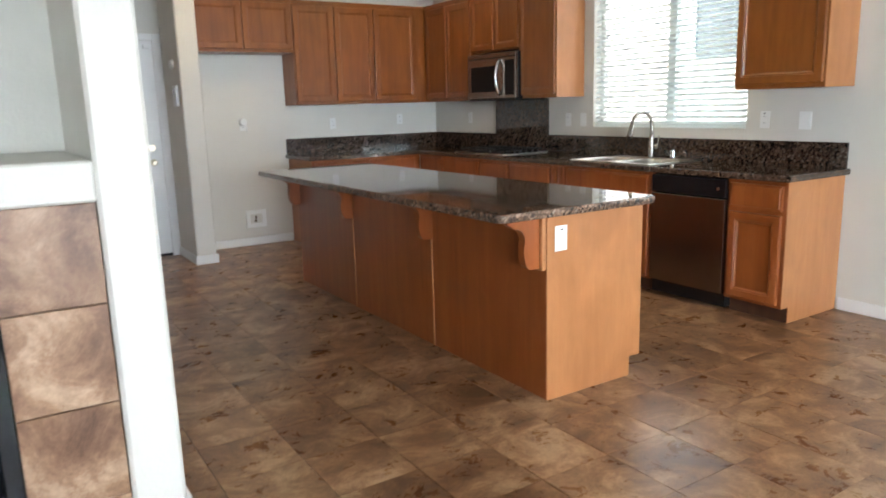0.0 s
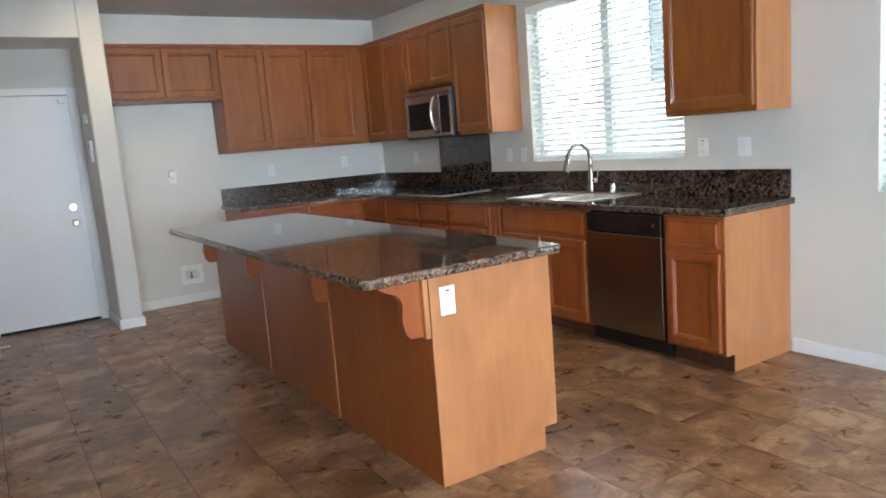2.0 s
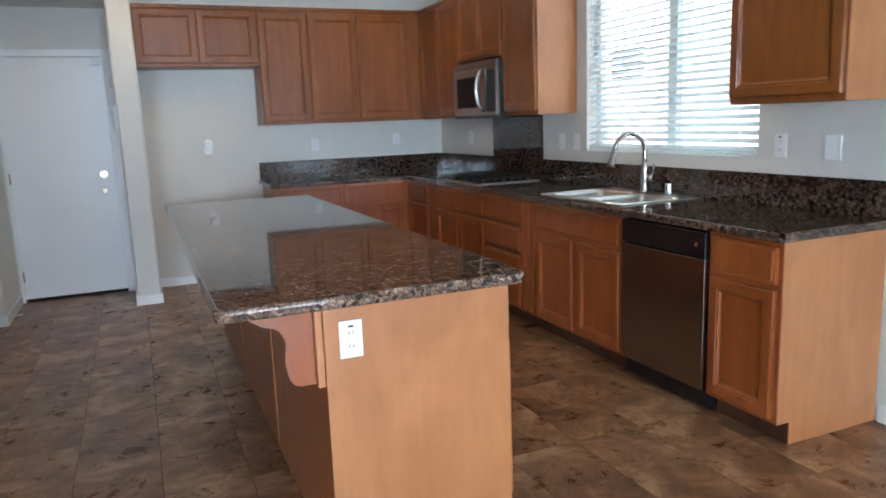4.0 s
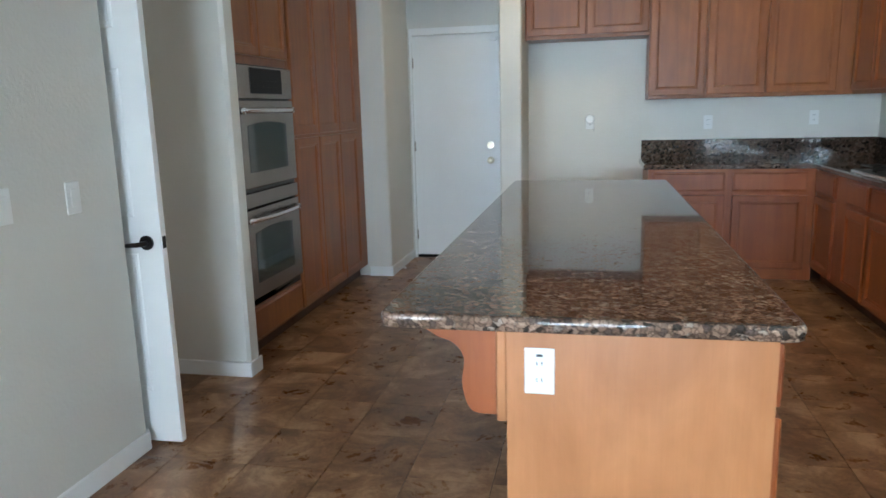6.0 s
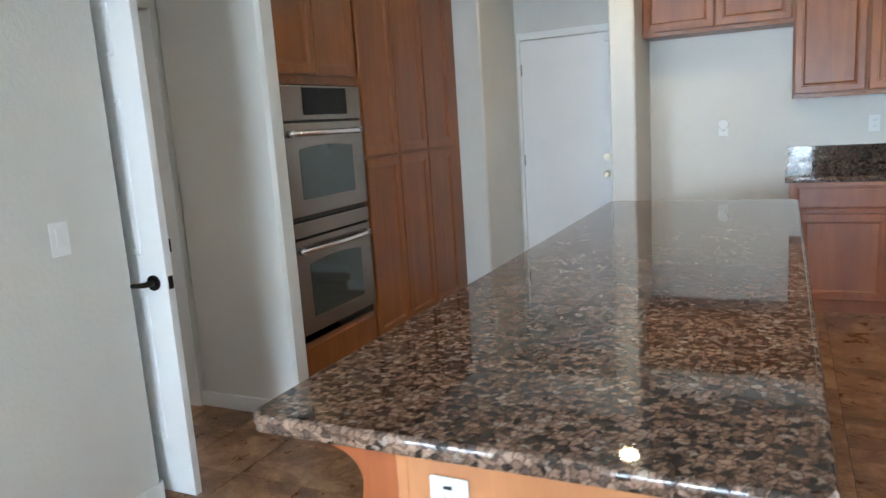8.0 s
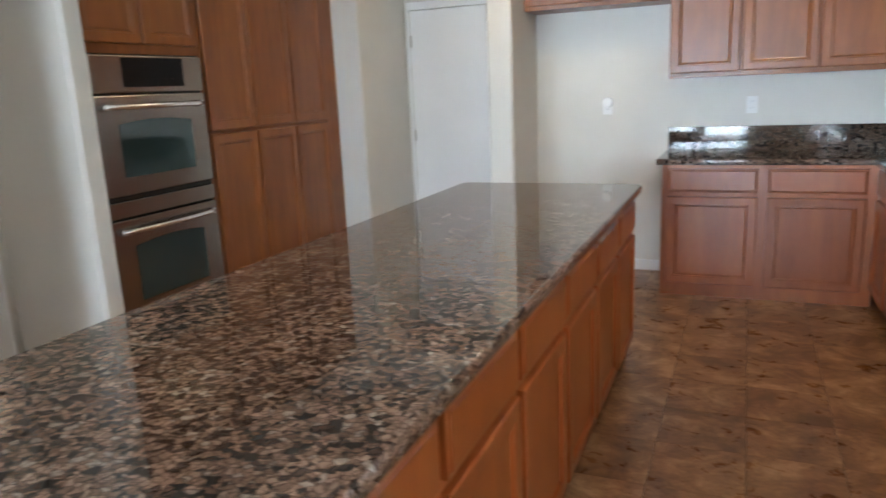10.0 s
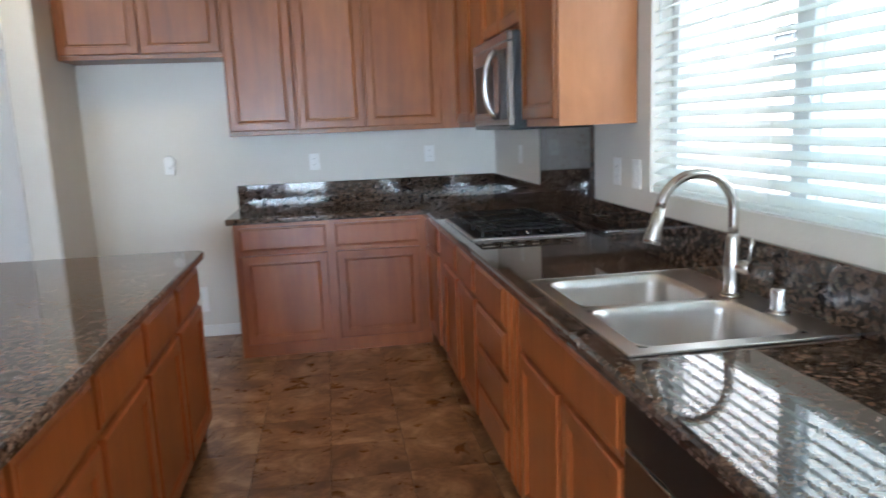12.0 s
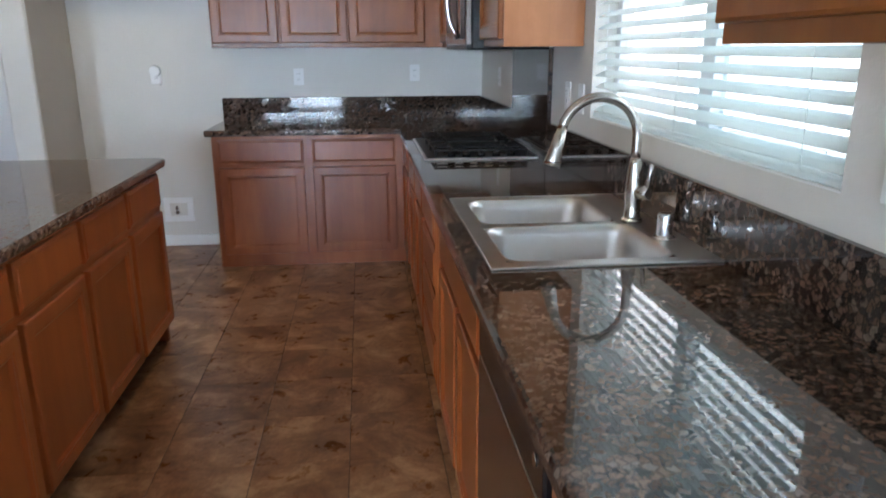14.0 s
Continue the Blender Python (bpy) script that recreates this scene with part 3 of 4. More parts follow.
# ---- outside ----
structure("ground", [(-60, -60, -0.20, 60, 60, -0.13)], M_DIRT, "bare garden ground")
nh = thing("neighbour_house", W + 2.98, 0, -0.13, 0, "pale stucco two-storey house across the side yard", "house")
bm = bmesh.new()
box(bm, 0, -6, 0, 7, 14, 5.6)
part("wall", bm, M_STUCCO, nh)
bm = bmesh.new()
extrude_outline(bm, [(-0.5, 5.6), (7.5, 5.6), (3.5, 7.6)], "y", -6.5, 14.5)
part("roof", bm, M_ROOF, nh)
for y0, y1, z0, z1, louvred in ((5.70, 6.76, 1.98, 2.95, False), (8.50, 9.20, 1.98, 2.34, True), (1.0, 2.2, 1.6, 2.9, False)):
    bm = bmesh.new()
    for a, b, c, d in ((y0 - 0.06, y1 + 0.06, z1, z1 + 0.06), (y0 - 0.06, y1 + 0.06, z0 - 0.06, z0), (y0 - 0.06, y0, z0, z1), (y1, y1 + 0.06, z0, z1)):
        box(bm, -0.04, a, c, -0.001, b, d)
    wf = part("vent" if louvred else "window", bm, M_TRIM, nh, "white trimmed louvred vent" if louvred else "white trimmed window")
    bm = bmesh.new()
    box(bm, -0.012, y0, z0, -0.002, y1, z1)
    part("backing" if louvred else "pane", bm, M_FARPANE, wf, "dark backing" if louvred else "dark glass pane")
    if louvred:
        for k in range(4):
            bm = bmesh.new()
            box(bm, -0.036, y0, z0 + 0.03 + k * 0.085, -0.014, y1, z0 + 0.055 + k * 0.085)
            part("louvre", bm, M_TRIM, wf)


def leaf_bush(name, x, y, h, r, label):
    bm = bmesh.new()
    rnd = random.Random(int(x * 10 + y * 7))
    for k in range(2200):
        a, e, q = rnd.uniform(0, 6.283), rnd.uniform(-1, 1), rnd.uniform(0.45, 1.0) ** 0.5
        ce = math.sqrt(1 - e * e)
        p = Vector((math.cos(a) * ce * r * q, math.sin(a) * ce * r * q, h * 0.55 + e * h * 0.45 * q))
        p += Vector((rnd.uniform(-.1, .1), rnd.uniform(-.1, .1), rnd.uniform(-.1, .1)))
        u = Vector((rnd.uniform(-1, 1), rnd.uniform(-1, 1), rnd.uniform(-1, 1))).normalized() * 0.09
        v = u.orthogonal().normalized() * 0.05
        bm.faces.new([bm.verts.new(q2) for q2 in (p - u, p + v, p + u, p - v)])
    t = thing(name, x, y, -0.13, 0, label, "plant")
    part("crown", bm, M_LEAF, t, kind="stuff")
    bm = bmesh.new()
    cyl(bm, (0, 0, 0), (0.05, 0, h * 0.6), 0.06, 0.03, 10)
    part("trunk", bm, M_DARKWOOD, t)


leaf_bush("garden_shrub", -7.6, 9.6, 3.4, 1.5, "green leafy shrub in the garden beyond the far window")
leaf_bush("garden_shrub", -7.9, 7.4, 3.0, 1.3, "low green shrub in the garden beside the other one")
leaf_bush("garden_shrub", 2.0, -8.0, 2.4, 1.4, "green shrub in the garden beyond the patio door")
structure("garden_fence", [(-10, -10.1, -0.13, 9, -10.0, 1.7), (-6.1, -6, -0.13, -6.0, 14, 0.80)], M_STUCCO, "pale garden wall")

# ---- cabinets ----
DOOR_PROFILE = [(0, 0), (0, 0.016), (0.002, 0.019), (0.007, 0.0215), (0.046, 0.0215), (0.049, 0.0180), (0.056, 0.0185), (0.062, 0.0125), (0.068, 0.0095)]
DRAWER2_PROFILE = [(0, 0), (0, 0.014), (0.003, 0.0155), (0.010, 0.0165), (0.016, 0.0215), (0.022, 0.0215)]


def front(kind, x0, x1, z0, z1, parent, material):
    bm = bmesh.new()
    pr = DOOR_PROFILE if kind == "door" else DRAWER2_PROFILE
    nested(bm, x1 - x0, z1 - z0, pr)
    ob = part(kind if kind == "door" else "drawer_front", bm, material, parent)
    ob.location = (x0, 0, z0)
    return ob


def cabinet(name, x, y, z, rz, w, h, d, fronts, label, group, toe=0.0, side_material=None, open_top=False, end=""):
    """Front in the local plane y = 0, facing -y; local x runs along the width."""
    c = thing(name, x, y, z, rz, label, "cabinet", group)
    wd = M_WOOD2 if name == "base_cabinet" else M_WOOD
    t = 0.018
    pieces = [("face_frame", (0, 0.0, toe, w, 0.019, h, 0.001)), ("side_panel", (0, 0.019, toe, t, d, h)), ("side_panel", (w - t, 0.019, toe, w, d, h)),
              ("bottom_panel", (t, 0.019, toe, w - t, d, toe + t)), ("back_panel", (t, d - 0.01, toe + t, w - t, d, h))]
    if not open_top:
        pieces.append(("top_panel", (t, 0.019, h - t, w - t, d - 0.01, h)))
    for nm, b in pieces:
        bm = bmesh.new()
        box(bm, *b)
        part(nm, bm, wd, c)
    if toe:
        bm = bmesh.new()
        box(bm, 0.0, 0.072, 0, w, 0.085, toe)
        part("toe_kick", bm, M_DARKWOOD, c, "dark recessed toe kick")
    for k, a, b, e, f in fronts:
        front(k, a, b, e, f, c, wd)
    if end:
        bm = bmesh.new()
        xs = (-0.006, -0.0005) if end == "left" else (w + 0.0005, w + 0.006)
        ol = [(0.0, toe), (0.0, h), (d, h), (d, 0), (0.072, 0), (0.072, toe)] if toe else [(0, 0), (0, h), (d, h), (d, 0)]
        extrude_outline(bm, ol, "x", *xs)
        part("end_panel", bm, M_PANEL, c, "paler veneered end panel")
    return c


XF = 5.158                   # face frames of the window-wall base units
BH = CZ - 0.040
TOE = 0.10
DR0, DR1, DT = 0.696, 0.848, 0.668


def std(w, n, drawers=None, side=0.022, mid=0.046, low=TOE + 0.02):
    """n doors under as many drawers across a width, with the face frame showing between them."""
    out = []
    dw = (w - 2 * side - mid * (n - 1)) / n
    for k in range(n):
        a = side + k * (dw + mid)
        out.append(("door", a, a + dw, low, DT))
    m = drawers or n
    dw = (w - 2 * side - mid * (m - 1)) / m
    for k in range(m):
        a = side + k * (dw + mid)
        out.append(("drawer", a, a + dw, DR0, DR1))
    return out


def base_east(y0, y1, fronts, label, **kw):
    return cabinet("base_cabinet", XF, y1, 0, -90, y1 - y0, BH, W - XF - 0.004, fronts, label, "base cabinets on the window wall", toe=TOE, **kw)


base_east(3.258, 3.655, std(0.397, 1), "stained maple base cabinet at the worktop end, drawer over door", end="right")
base_east(4.270, 5.170, std(0.90, 2, 1), "stained maple sink base cabinet, false drawer over two doors", open_top=True)
base_east(5.172, 5.340, [], "narrow stained maple filler unit beside the sink cabinet")
base_east(5.342, 5.900, [("drawer", 0.022, 0.536, 0.696, 0.848), ("drawer", 0.022, 0.536, 0.505, 0.670), ("drawer", 0.022, 0.536, 0.314, 0.479), ("drawer", 0.022, 0.536, 0.12, 0.288)], "stained maple base cabinet of four drawers")
base_east(5.902, 6.800, std(0.898, 2), "stained maple base cabinet under the cooktop, two drawers over two doors")
base_east(6.802, 7.460, std(0.48, 1), "stained maple base cabinet by the inner corner, drawer over door")
YF = 7.470
cabinet("base_cabinet", 3.920, YF, 0, 0, 1.237, BH, F - YF - 0.004, std(1.205, 2, side=0.032, mid=0.055, low=0.088), "maple base cabinet on the far wall, two drawers, two doors", "base cabinets on the far wall", toe=0.0, end="left")

UZ0, UZ1 = 1.418, 2.430
for k in range(2):
    bm = bmesh.new()
    nested(bm, 0.066, BH - TOE - 0.03, [(0, 0), (0, 0.012), (0.005, 0.017), (0.014, 0.019), (0.018, 0.014)])
    ob = part("pilaster_strip", bm, M_WOOD2, [o for o in bpy.data.objects if o.name.startswith("base_cabinet") and o.get("label", "").startswith("narrow")][0])
    ob.location = (0.012 + k * 0.078, 0, TOE + 0.015)
XU, YU = W - 0.325, F - 0.325


def uppers(w, n, z0=0.012, z1=0.975, g=0.008, left=None):
    dw = (w - g * (n + 1)) / n
    return [("door", g + k * (dw + g), g + k * (dw + g) + dw, z0, z1) for k in range(n)]


def crown(c, w, d, h):
    bm = bmesh.new()
    box(bm, 0.0, -0.010, h - 0.032, w, 0.0, h + 0.0, 0.004)
    part("top_moulding", bm, M_WOOD, c)


def upper(x, y, rz, w, z0, fr, label, group, end="", h1=UZ1, d=0.32):
    c = cabinet("wall_cabinet", x, y, z0, rz, w, h1 - z0, d, fr, label, group, end=end)
    crown(c, w, d, h1 - z0)
    return c


GF, GE = "wall cabinets on the far wall", "wall cabinets on the window wall"
upper(2.920, YU, 0, 0.995, 1.925, uppers(0.995, 2, 0.028, 0.465), "short stained maple wall cabinet over the empty fridge bay, two doors", GF)
upper(3.916, YU, 0, 0.440, UZ0, uppers(0.440, 1, 0.030, 0.96), "stained maple wall cabinet with one door beside the fridge bay", GF)
upper(4.357, YU, 0, 1.085, UZ0, [("door", 0.008, 0.445, 0.030, 0.96), ("door", 0.453, 0.96, 0.030, 0.96)], "stained maple wall cabinet with two doors in the corner", GF)
upper(XU, 7.754, -90, 0.890, UZ0, [("door", 0.03, 0.44, 0.030, 0.96), ("door", 0.448, 0.882, 0.030, 0.96)], "stained maple wall cabinet with two doors by the corner", GE)
upper(XU, 6.863, -90, 0.762, 1.866, uppers(0.762, 2, 0.015, 0.524), "short stained maple wall cabinet above the microwave, two doors", GE)
upper(XU, 6.100, -90, 0.496, UZ0, uppers(0.496, 1, 0.030, 0.96), "maple wall cabinet beside the sink window with pale end panel", GE, end="right")
upper(XU, 3.848, -90, 0.600, UZ0, uppers(0.600, 1, 0.030, 0.96), "stained maple wall cabinet between the two windows, one door", GE, end="right")

# tall oven and pantry units
XT = 1.615
GT = "tall cabinets"
oc = cabinet("oven_cabinet", XT, 5.054, 0, 90, 0.786, 2.43, 0.50, [("door", 0.010, 0.389, 1.705, 2.385), ("door", 0.397, 0.776, 1.705, 2.385), ("drawer", 0.010, 0.776, 0.115, 0.305)],
             "tall stained maple cabinet holding the double oven", GT, toe=TOE)
crown(oc, 0.786, 0.5, 2.43)
pw = 1.44
pf = []
for k in range(3):
    a = 0.03 + k * 0.417
    pf += [("door", a, a + 0.407, 1.245, 2.385), ("door", a, a + 0.407, 0.12, 1.225)]
pc = cabinet("pantry_cabinet", XT, 5.842, 0, 90, pw, 2.43, 0.50, pf, "tall stained maple pantry cabinet with six panelled doors", GT, toe=TOE)
crown(pc, pw, 0.5, 2.43)

# ---- island ----
IX0, IX1, IY0, IY1 = 3.285, 3.900, 3.232, 6.245
isl = thing("kitchen_island", 0, 0, 0, 0, "long maple kitchen island with panelled back and curved corbels", "island")
bm = bmesh.new()
box(bm, IX0 + 0.006, IY0 + 0.006, 0, IX0 + 0.03, IY1, BH)
box(bm, IX0 + 0.03, IY0 + 0.006, 0.1, IX1 - 0.02, IY0 + 0.03, BH)
box(bm, IX0 + 0.03, IY1 - 0.03, 0, IX1 - 0.02, IY1, BH)
box(bm, IX0 + 0.03, IY0 + 0.03, 0.1, IX1 - 0.02, IY1 - 0.03, 0.12)
part("carcass", bm, M_WOOD2, isl)
bm = bmesh.new()
extrude_outline(bm, [(IX0, 0), (IX0, BH), (IX1, BH), (IX1, TOE), (IX1 - 0.072, TOE), (IX1 - 0.072, 0)], "y", IY0, IY0 + 0.006)
part("end_panel", bm, M_PANEL, isl, "pale veneered end panel")
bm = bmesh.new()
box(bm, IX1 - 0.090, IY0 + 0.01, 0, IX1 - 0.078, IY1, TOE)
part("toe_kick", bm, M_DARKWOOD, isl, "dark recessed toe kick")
seams = [IY0, 4.22, 5.245, IY1]
for a, b in zip(seams, seams[1:]):
    bm = bmesh.new()
    box(bm, IX0, a + 0.008, 0.001, IX0 + 0.005, b - 0.004, BH, 0.001)
    part("back_panel", bm, M_WOOD2, isl)
# Cover strips at the seams, pale to draw the thin lit gap.
for y in (4.22, 5.245):
    bm = bmesh.new()
    box(bm, IX0 - 0.005, y - 0.007, 0.001, IX0 + 0.001, y + 0.007, BH, 0.002)
    part("cover_strip", bm, M_PANEL, isl, "wooden cover strip, pale for the lit seam")
bm = bmesh.new()
box(bm, IX0 - 0.026, IY0 + 0.004, 0.625, IX0 - 0.001, IY0 + 0.080, BH - 0.001, 0.003)
part("corner_block", bm, M_PANEL, isl)
nfr = 6
uw = (IY1 - IY0 - 0.02) / nfr
bm = bmesh.new()
box(bm, IX1 - 0.019, IY0 + 0.006, TOE, IX1, IY1, BH, 0.001)
part("face_frame", bm, M_WOOD2, isl)
for k in range(nfr):
    for kind, z0, z1 in (("door", TOE + 0.02, DT), ("drawer", DR0, DR1)):
        bm = bmesh.new()
        nested(bm, uw - 0.034, z1 - z0, DOOR_PROFILE if kind == "door" else DRAWER2_PROFILE)
        ob = part("door" if kind == "door" else "drawer_front", bm, M_WOOD2, isl)
        ob.matrix_local = pose(IX1, IY0 + 0.023 + k * uw, z0, 0, 0, 90)


def corbel(y):
    """An S-shaped bracket under the overhang."""
    bm = bmesh.new()
    top, low = BH, 0.635
    pts = [(0, top), (-0.180, top), (-0.180, top - 0.022), (-0.160, top - 0.030), (-0.150, top - 0.040)]
    for k in range(9):
        a = radians(90 * k / 8)
        pts.append((-0.145 + 0.065 * math.sin(a), top - 0.042 - 0.062 * (1 - math.cos(a))))
    for k in range(1, 7):
        a = radians(180 * k / 6)
        pts.append((-0.080 - 0.008 * math.sin(a), top - 0.104 - 0.100 * k / 6))
    pts += [(-0.076, low + 0.022), (-0.064, low + 0.006), (-0.046, low), (0, low)]
    extrude_outline(bm, pts, "y", -0.022, 0.022, 0.002)
    ob = part("corbel", bm, M_WOOD2, isl, "curved wooden corbel")
    ob.location = (IX0 - (0.0265 if y < 3.3 else 0.0055), y, 0)


for y in (3.275, 4.22, 5.245, 6.20):
    corbel(y)

# ---- worktops ----


def rounded_rect(x0, y0, x1, y1, r, n=6):
    out = []
    for cx, cy, a0 in ((x1 - r, y1 - r, 0), (x0 + r, y1 - r, 90), (x0 + r, y0 + r, 180), (x1 - r, y0 + r, 270)):
        for k in range(n + 1):
            a = radians(a0 + 90 * k / n)
            out.append((cx + r * math.cos(a), cy + r * math.sin(a)))
    return out


bm = bmesh.new()
x0, x1, y0, y1 = 2.980, 3.946, 3.177, 6.285
iw = thing("island_worktop", 0, 0, 0, 0, "polished brown granite slab with rounded corners on the island", "countertop")
rings = []
for inset, z in ((0.012, CZ), (0.012, BH + 0.0005), (0.008, BH + 0.0005), (0.002, BH + 0.004), (0.003, BH + 0.012), (0.0, BH + 0.018), (0.0, BH + 0.030), (0.004, BH + 0.037)):
    rings.append([bm.verts.new((x, y, z)) for x, y in rounded_rect(x0 + inset, y0 + inset, x1 - inset, y1 - inset, 0.035)])
n = len(rings[0])
for a, b in zip(rings, rings[1:] + rings[:1]):
    for k in range(n):
        bm.faces.new((a[k], a[(k + 1) % n], b[(k + 1) % n], b[k])).smooth = a is not rings[0]
part("rounded_edge", bm, M_GRANITE_LIT, iw)
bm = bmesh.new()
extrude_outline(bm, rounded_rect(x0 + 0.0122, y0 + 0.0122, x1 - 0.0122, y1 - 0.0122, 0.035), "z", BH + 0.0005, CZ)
part("slab", bm, M_GRANITE_LIT, iw)

SY0, SY1, SX0, SX1 = 4.345, 5.110, 5.200, 5.715
CX = 5.125
CY = 7.437
X1, Y1 = W - 0.001, F - 0.001
z0, z1 = BH + 0.0005, CZ
wt = thing("corner_worktop", 0, 0, 0, 0, "polished brown granite worktop in dimmed tone, backsplash along two walls", "countertop")
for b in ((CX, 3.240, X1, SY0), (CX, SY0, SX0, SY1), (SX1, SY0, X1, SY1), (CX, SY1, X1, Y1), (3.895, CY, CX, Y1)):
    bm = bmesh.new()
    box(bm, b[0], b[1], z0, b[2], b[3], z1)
    part("slab", bm, M_GRANITE_DIM, wt)


def edge_strip(bm, axis, at, a, b, side):
    prof = [(0, 0), (0.008, 0.0), (0.014, 0.004), (0.013, 0.012), (0.016, 0.018), (0.016, 0.030), (0.012, 0.037), (0.006, 0.0395), (0, 0.0395)]
    if axis == "y":
        extrude_outline(bm, [(at + side * u, BH + 0.0005 + v) for u, v in prof], "y", a, b)
    else:
        extrude_outline(bm, [(at + side * u, BH + 0.0005 + v) for u, v in prof], "x", a, b)


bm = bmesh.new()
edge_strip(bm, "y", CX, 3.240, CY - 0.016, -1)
part("rounded_edge", bm, M_GRANITE_DIM, wt)
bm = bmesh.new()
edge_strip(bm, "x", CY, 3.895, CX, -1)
part("rounded_edge", bm, M_GRANITE_DIM, wt)
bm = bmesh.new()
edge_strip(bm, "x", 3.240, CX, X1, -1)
part("rounded_edge", bm, M_GRANITE_DIM, wt)
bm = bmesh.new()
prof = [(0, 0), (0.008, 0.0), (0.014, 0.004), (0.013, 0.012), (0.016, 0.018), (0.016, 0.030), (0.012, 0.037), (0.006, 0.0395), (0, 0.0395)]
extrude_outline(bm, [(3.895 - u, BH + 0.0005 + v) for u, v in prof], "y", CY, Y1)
part("rounded_edge", bm, M_GRANITE_DIM, wt)
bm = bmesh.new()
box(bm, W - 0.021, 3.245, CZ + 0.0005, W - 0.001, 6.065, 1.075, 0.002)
part("backsplash", bm, M_GRANITE_SHADE, wt, "polished granite upstand in shade-darkened colour")
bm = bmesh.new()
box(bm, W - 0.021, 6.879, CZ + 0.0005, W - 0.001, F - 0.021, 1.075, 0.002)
part("backsplash", bm, M_GRANITE_SHADE, wt, "polished granite upstand in shade-darkened colour")
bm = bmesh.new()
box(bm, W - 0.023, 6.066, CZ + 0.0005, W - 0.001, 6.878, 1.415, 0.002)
part("hob_splash_panel", bm, M_GRANITE_SHADE, wt, "polished granite upstand in shade-darkened colour")
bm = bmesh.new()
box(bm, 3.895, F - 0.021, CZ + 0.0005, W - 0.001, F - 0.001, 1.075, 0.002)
part("backsplash", bm, M_GRANITE_SHADE, wt, "polished granite upstand in shade-darkened colour")

# ---- sink, tap, hob ----
sink = thing("kitchen_sink", 5.460, 4.728, CZ, 0, "stainless steel double-bowl sink set in the granite worktop", "sink")
hx, hy = 0.284, 0.403
bowls = [(-0.242, -0.362, 0.184, -0.014), (-0.242, 0.014, 0.160, 0.362)]
bm = bmesh.new()
# rim sheet with two openings
xs = [-hx, -0.242, 0.160, 0.184, hx]
ys = [-hy, -0.362, -0.014, 0.014, 0.362, hy]


def in_bowl(x, y):
    return any(a < x < c and b < y < d for a, b, c, d in bowls)


for a, b in zip(xs, xs[1:]):
    for c, d in zip(ys, ys[1:]):
        if not in_bowl((a + b) / 2, (c + d) / 2):
            box(bm, a, c, 0.001, b, d, 0.005)
box(bm, -hx - 0.004, -hy - 0.004, 0.0005, -hx, hy + 0.004, 0.007, 0.002)
box(bm, hx, -hy - 0.004, 0.0005, hx + 0.004, hy + 0.004, 0.007, 0.002)
box(bm, -hx, -hy - 0.004, 0.0005, hx, -hy, 0.007, 0.002)
box(bm, -hx, hy, 0.0005, hx, hy + 0.004, 0.007, 0.002)
part("rim", bm, M_SINK, sink)
for a, b, c, d in bowls:
    bm = bmesh.new()
    rings = []
    for inset, z, r in ((-0.006, 0.0052, 0.055), (0.0, 0.0065, 0.055), (0.006, 0.002, 0.055), (0.012, -0.02, 0.055), (0.022, -0.15, 0.06), (0.04, -0.175, 0.06), (0.08, -0.185, 0.05)):
        rings.append([bm.verts.new((x, y, z)) for x, y in rounded_rect(a + inset, b + inset, c - inset, d - inset, r, 7)])
    n = len(rings[0])
    for p, q in zip(rings, rings[1:]):
        for k in range(n):
            bm.faces.new((p[k], p[(k + 1) % n], q[(k + 1) % n], q[k])).smooth = True
    bm.faces.new(rings[-1])
    bowl = part("bowl", bm, M_SINK, sink)
    bm = bmesh.new()
    cyl(bm, ((a + c) / 2, (b + d) / 2, -0.1845), ((a + c) / 2, (b + d) / 2, -0.181), 0.042, 0.040)
    part("drain", bm, M_CHROME, bowl)

tap = thing("kitchen_tap", 5.665, 4.735, CZ + 0.006, 0, "brushed nickel gooseneck tap with pull-down spray and side lever", "tap")
bm = bmesh.new()
cyl(bm, (0, 0, 0), (0, 0, 0.010), 0.032, 0.030, 28)
tube(bm, [(0, 0, 0.009), (0, 0, 0.016), (0, 0, 0.05), (0, 0, 0.075), (0, 0, 0.10), (0, 0, 0.135), (0, 0, 0.175), (0, 0, 0.185)], [0.028, 0.025, 0.022, 0.025, 0.025, 0.022, 0.018, 0.0155], 22)
part("body", bm, M_NICKEL, tap)
bm = bmesh.new()
R = 0.112
pts = [(0, 0, 0.180), (0, 0, 0.21), (0, 0, 0.248)] + [(-R + R * math.cos(radians(a)), 0, 0.248 + R * math.sin(radians(a))) for a in range(8, 169, 8)]
tube(bm, pts, 0.0140, 18)
part("spout", bm, M_NICKEL, tap)
bm = bmesh.new()
ex, ez = pts[-1][0], pts[-1][2]
tube(bm, [(ex, 0, ez), (ex - 0.004, 0, ez - 0.014), (ex - 0.005, 0, ez - 0.016), (ex - 0.013, 0, ez - 0.050), (ex - 0.022, 0, ez - 0.086), (ex - 0.026, 0, ez - 0.101)], [0.0145, 0.0150, 0.0175, 0.0190, 0.0245, 0.0255], 20)
head = part("spray_head", bm, M_NICKEL, tap)
bm = bmesh.new()
cyl(bm, (ex - 0.026, 0, ez - 0.101), (ex - 0.0265, 0, ez - 0.1035), 0.021, 0.020)
part("nozzle_face", bm, M_BLACK, head, "dark nozzle face")
bm = bmesh.new()
tube(bm, [(0, 0, 0.088), (0.018, -0.030, 0.090), (0.026, -0.044, 0.092), (0.028, -0.048, 0.092)], [0.018, 0.021, 0.020, 0.012], 18)
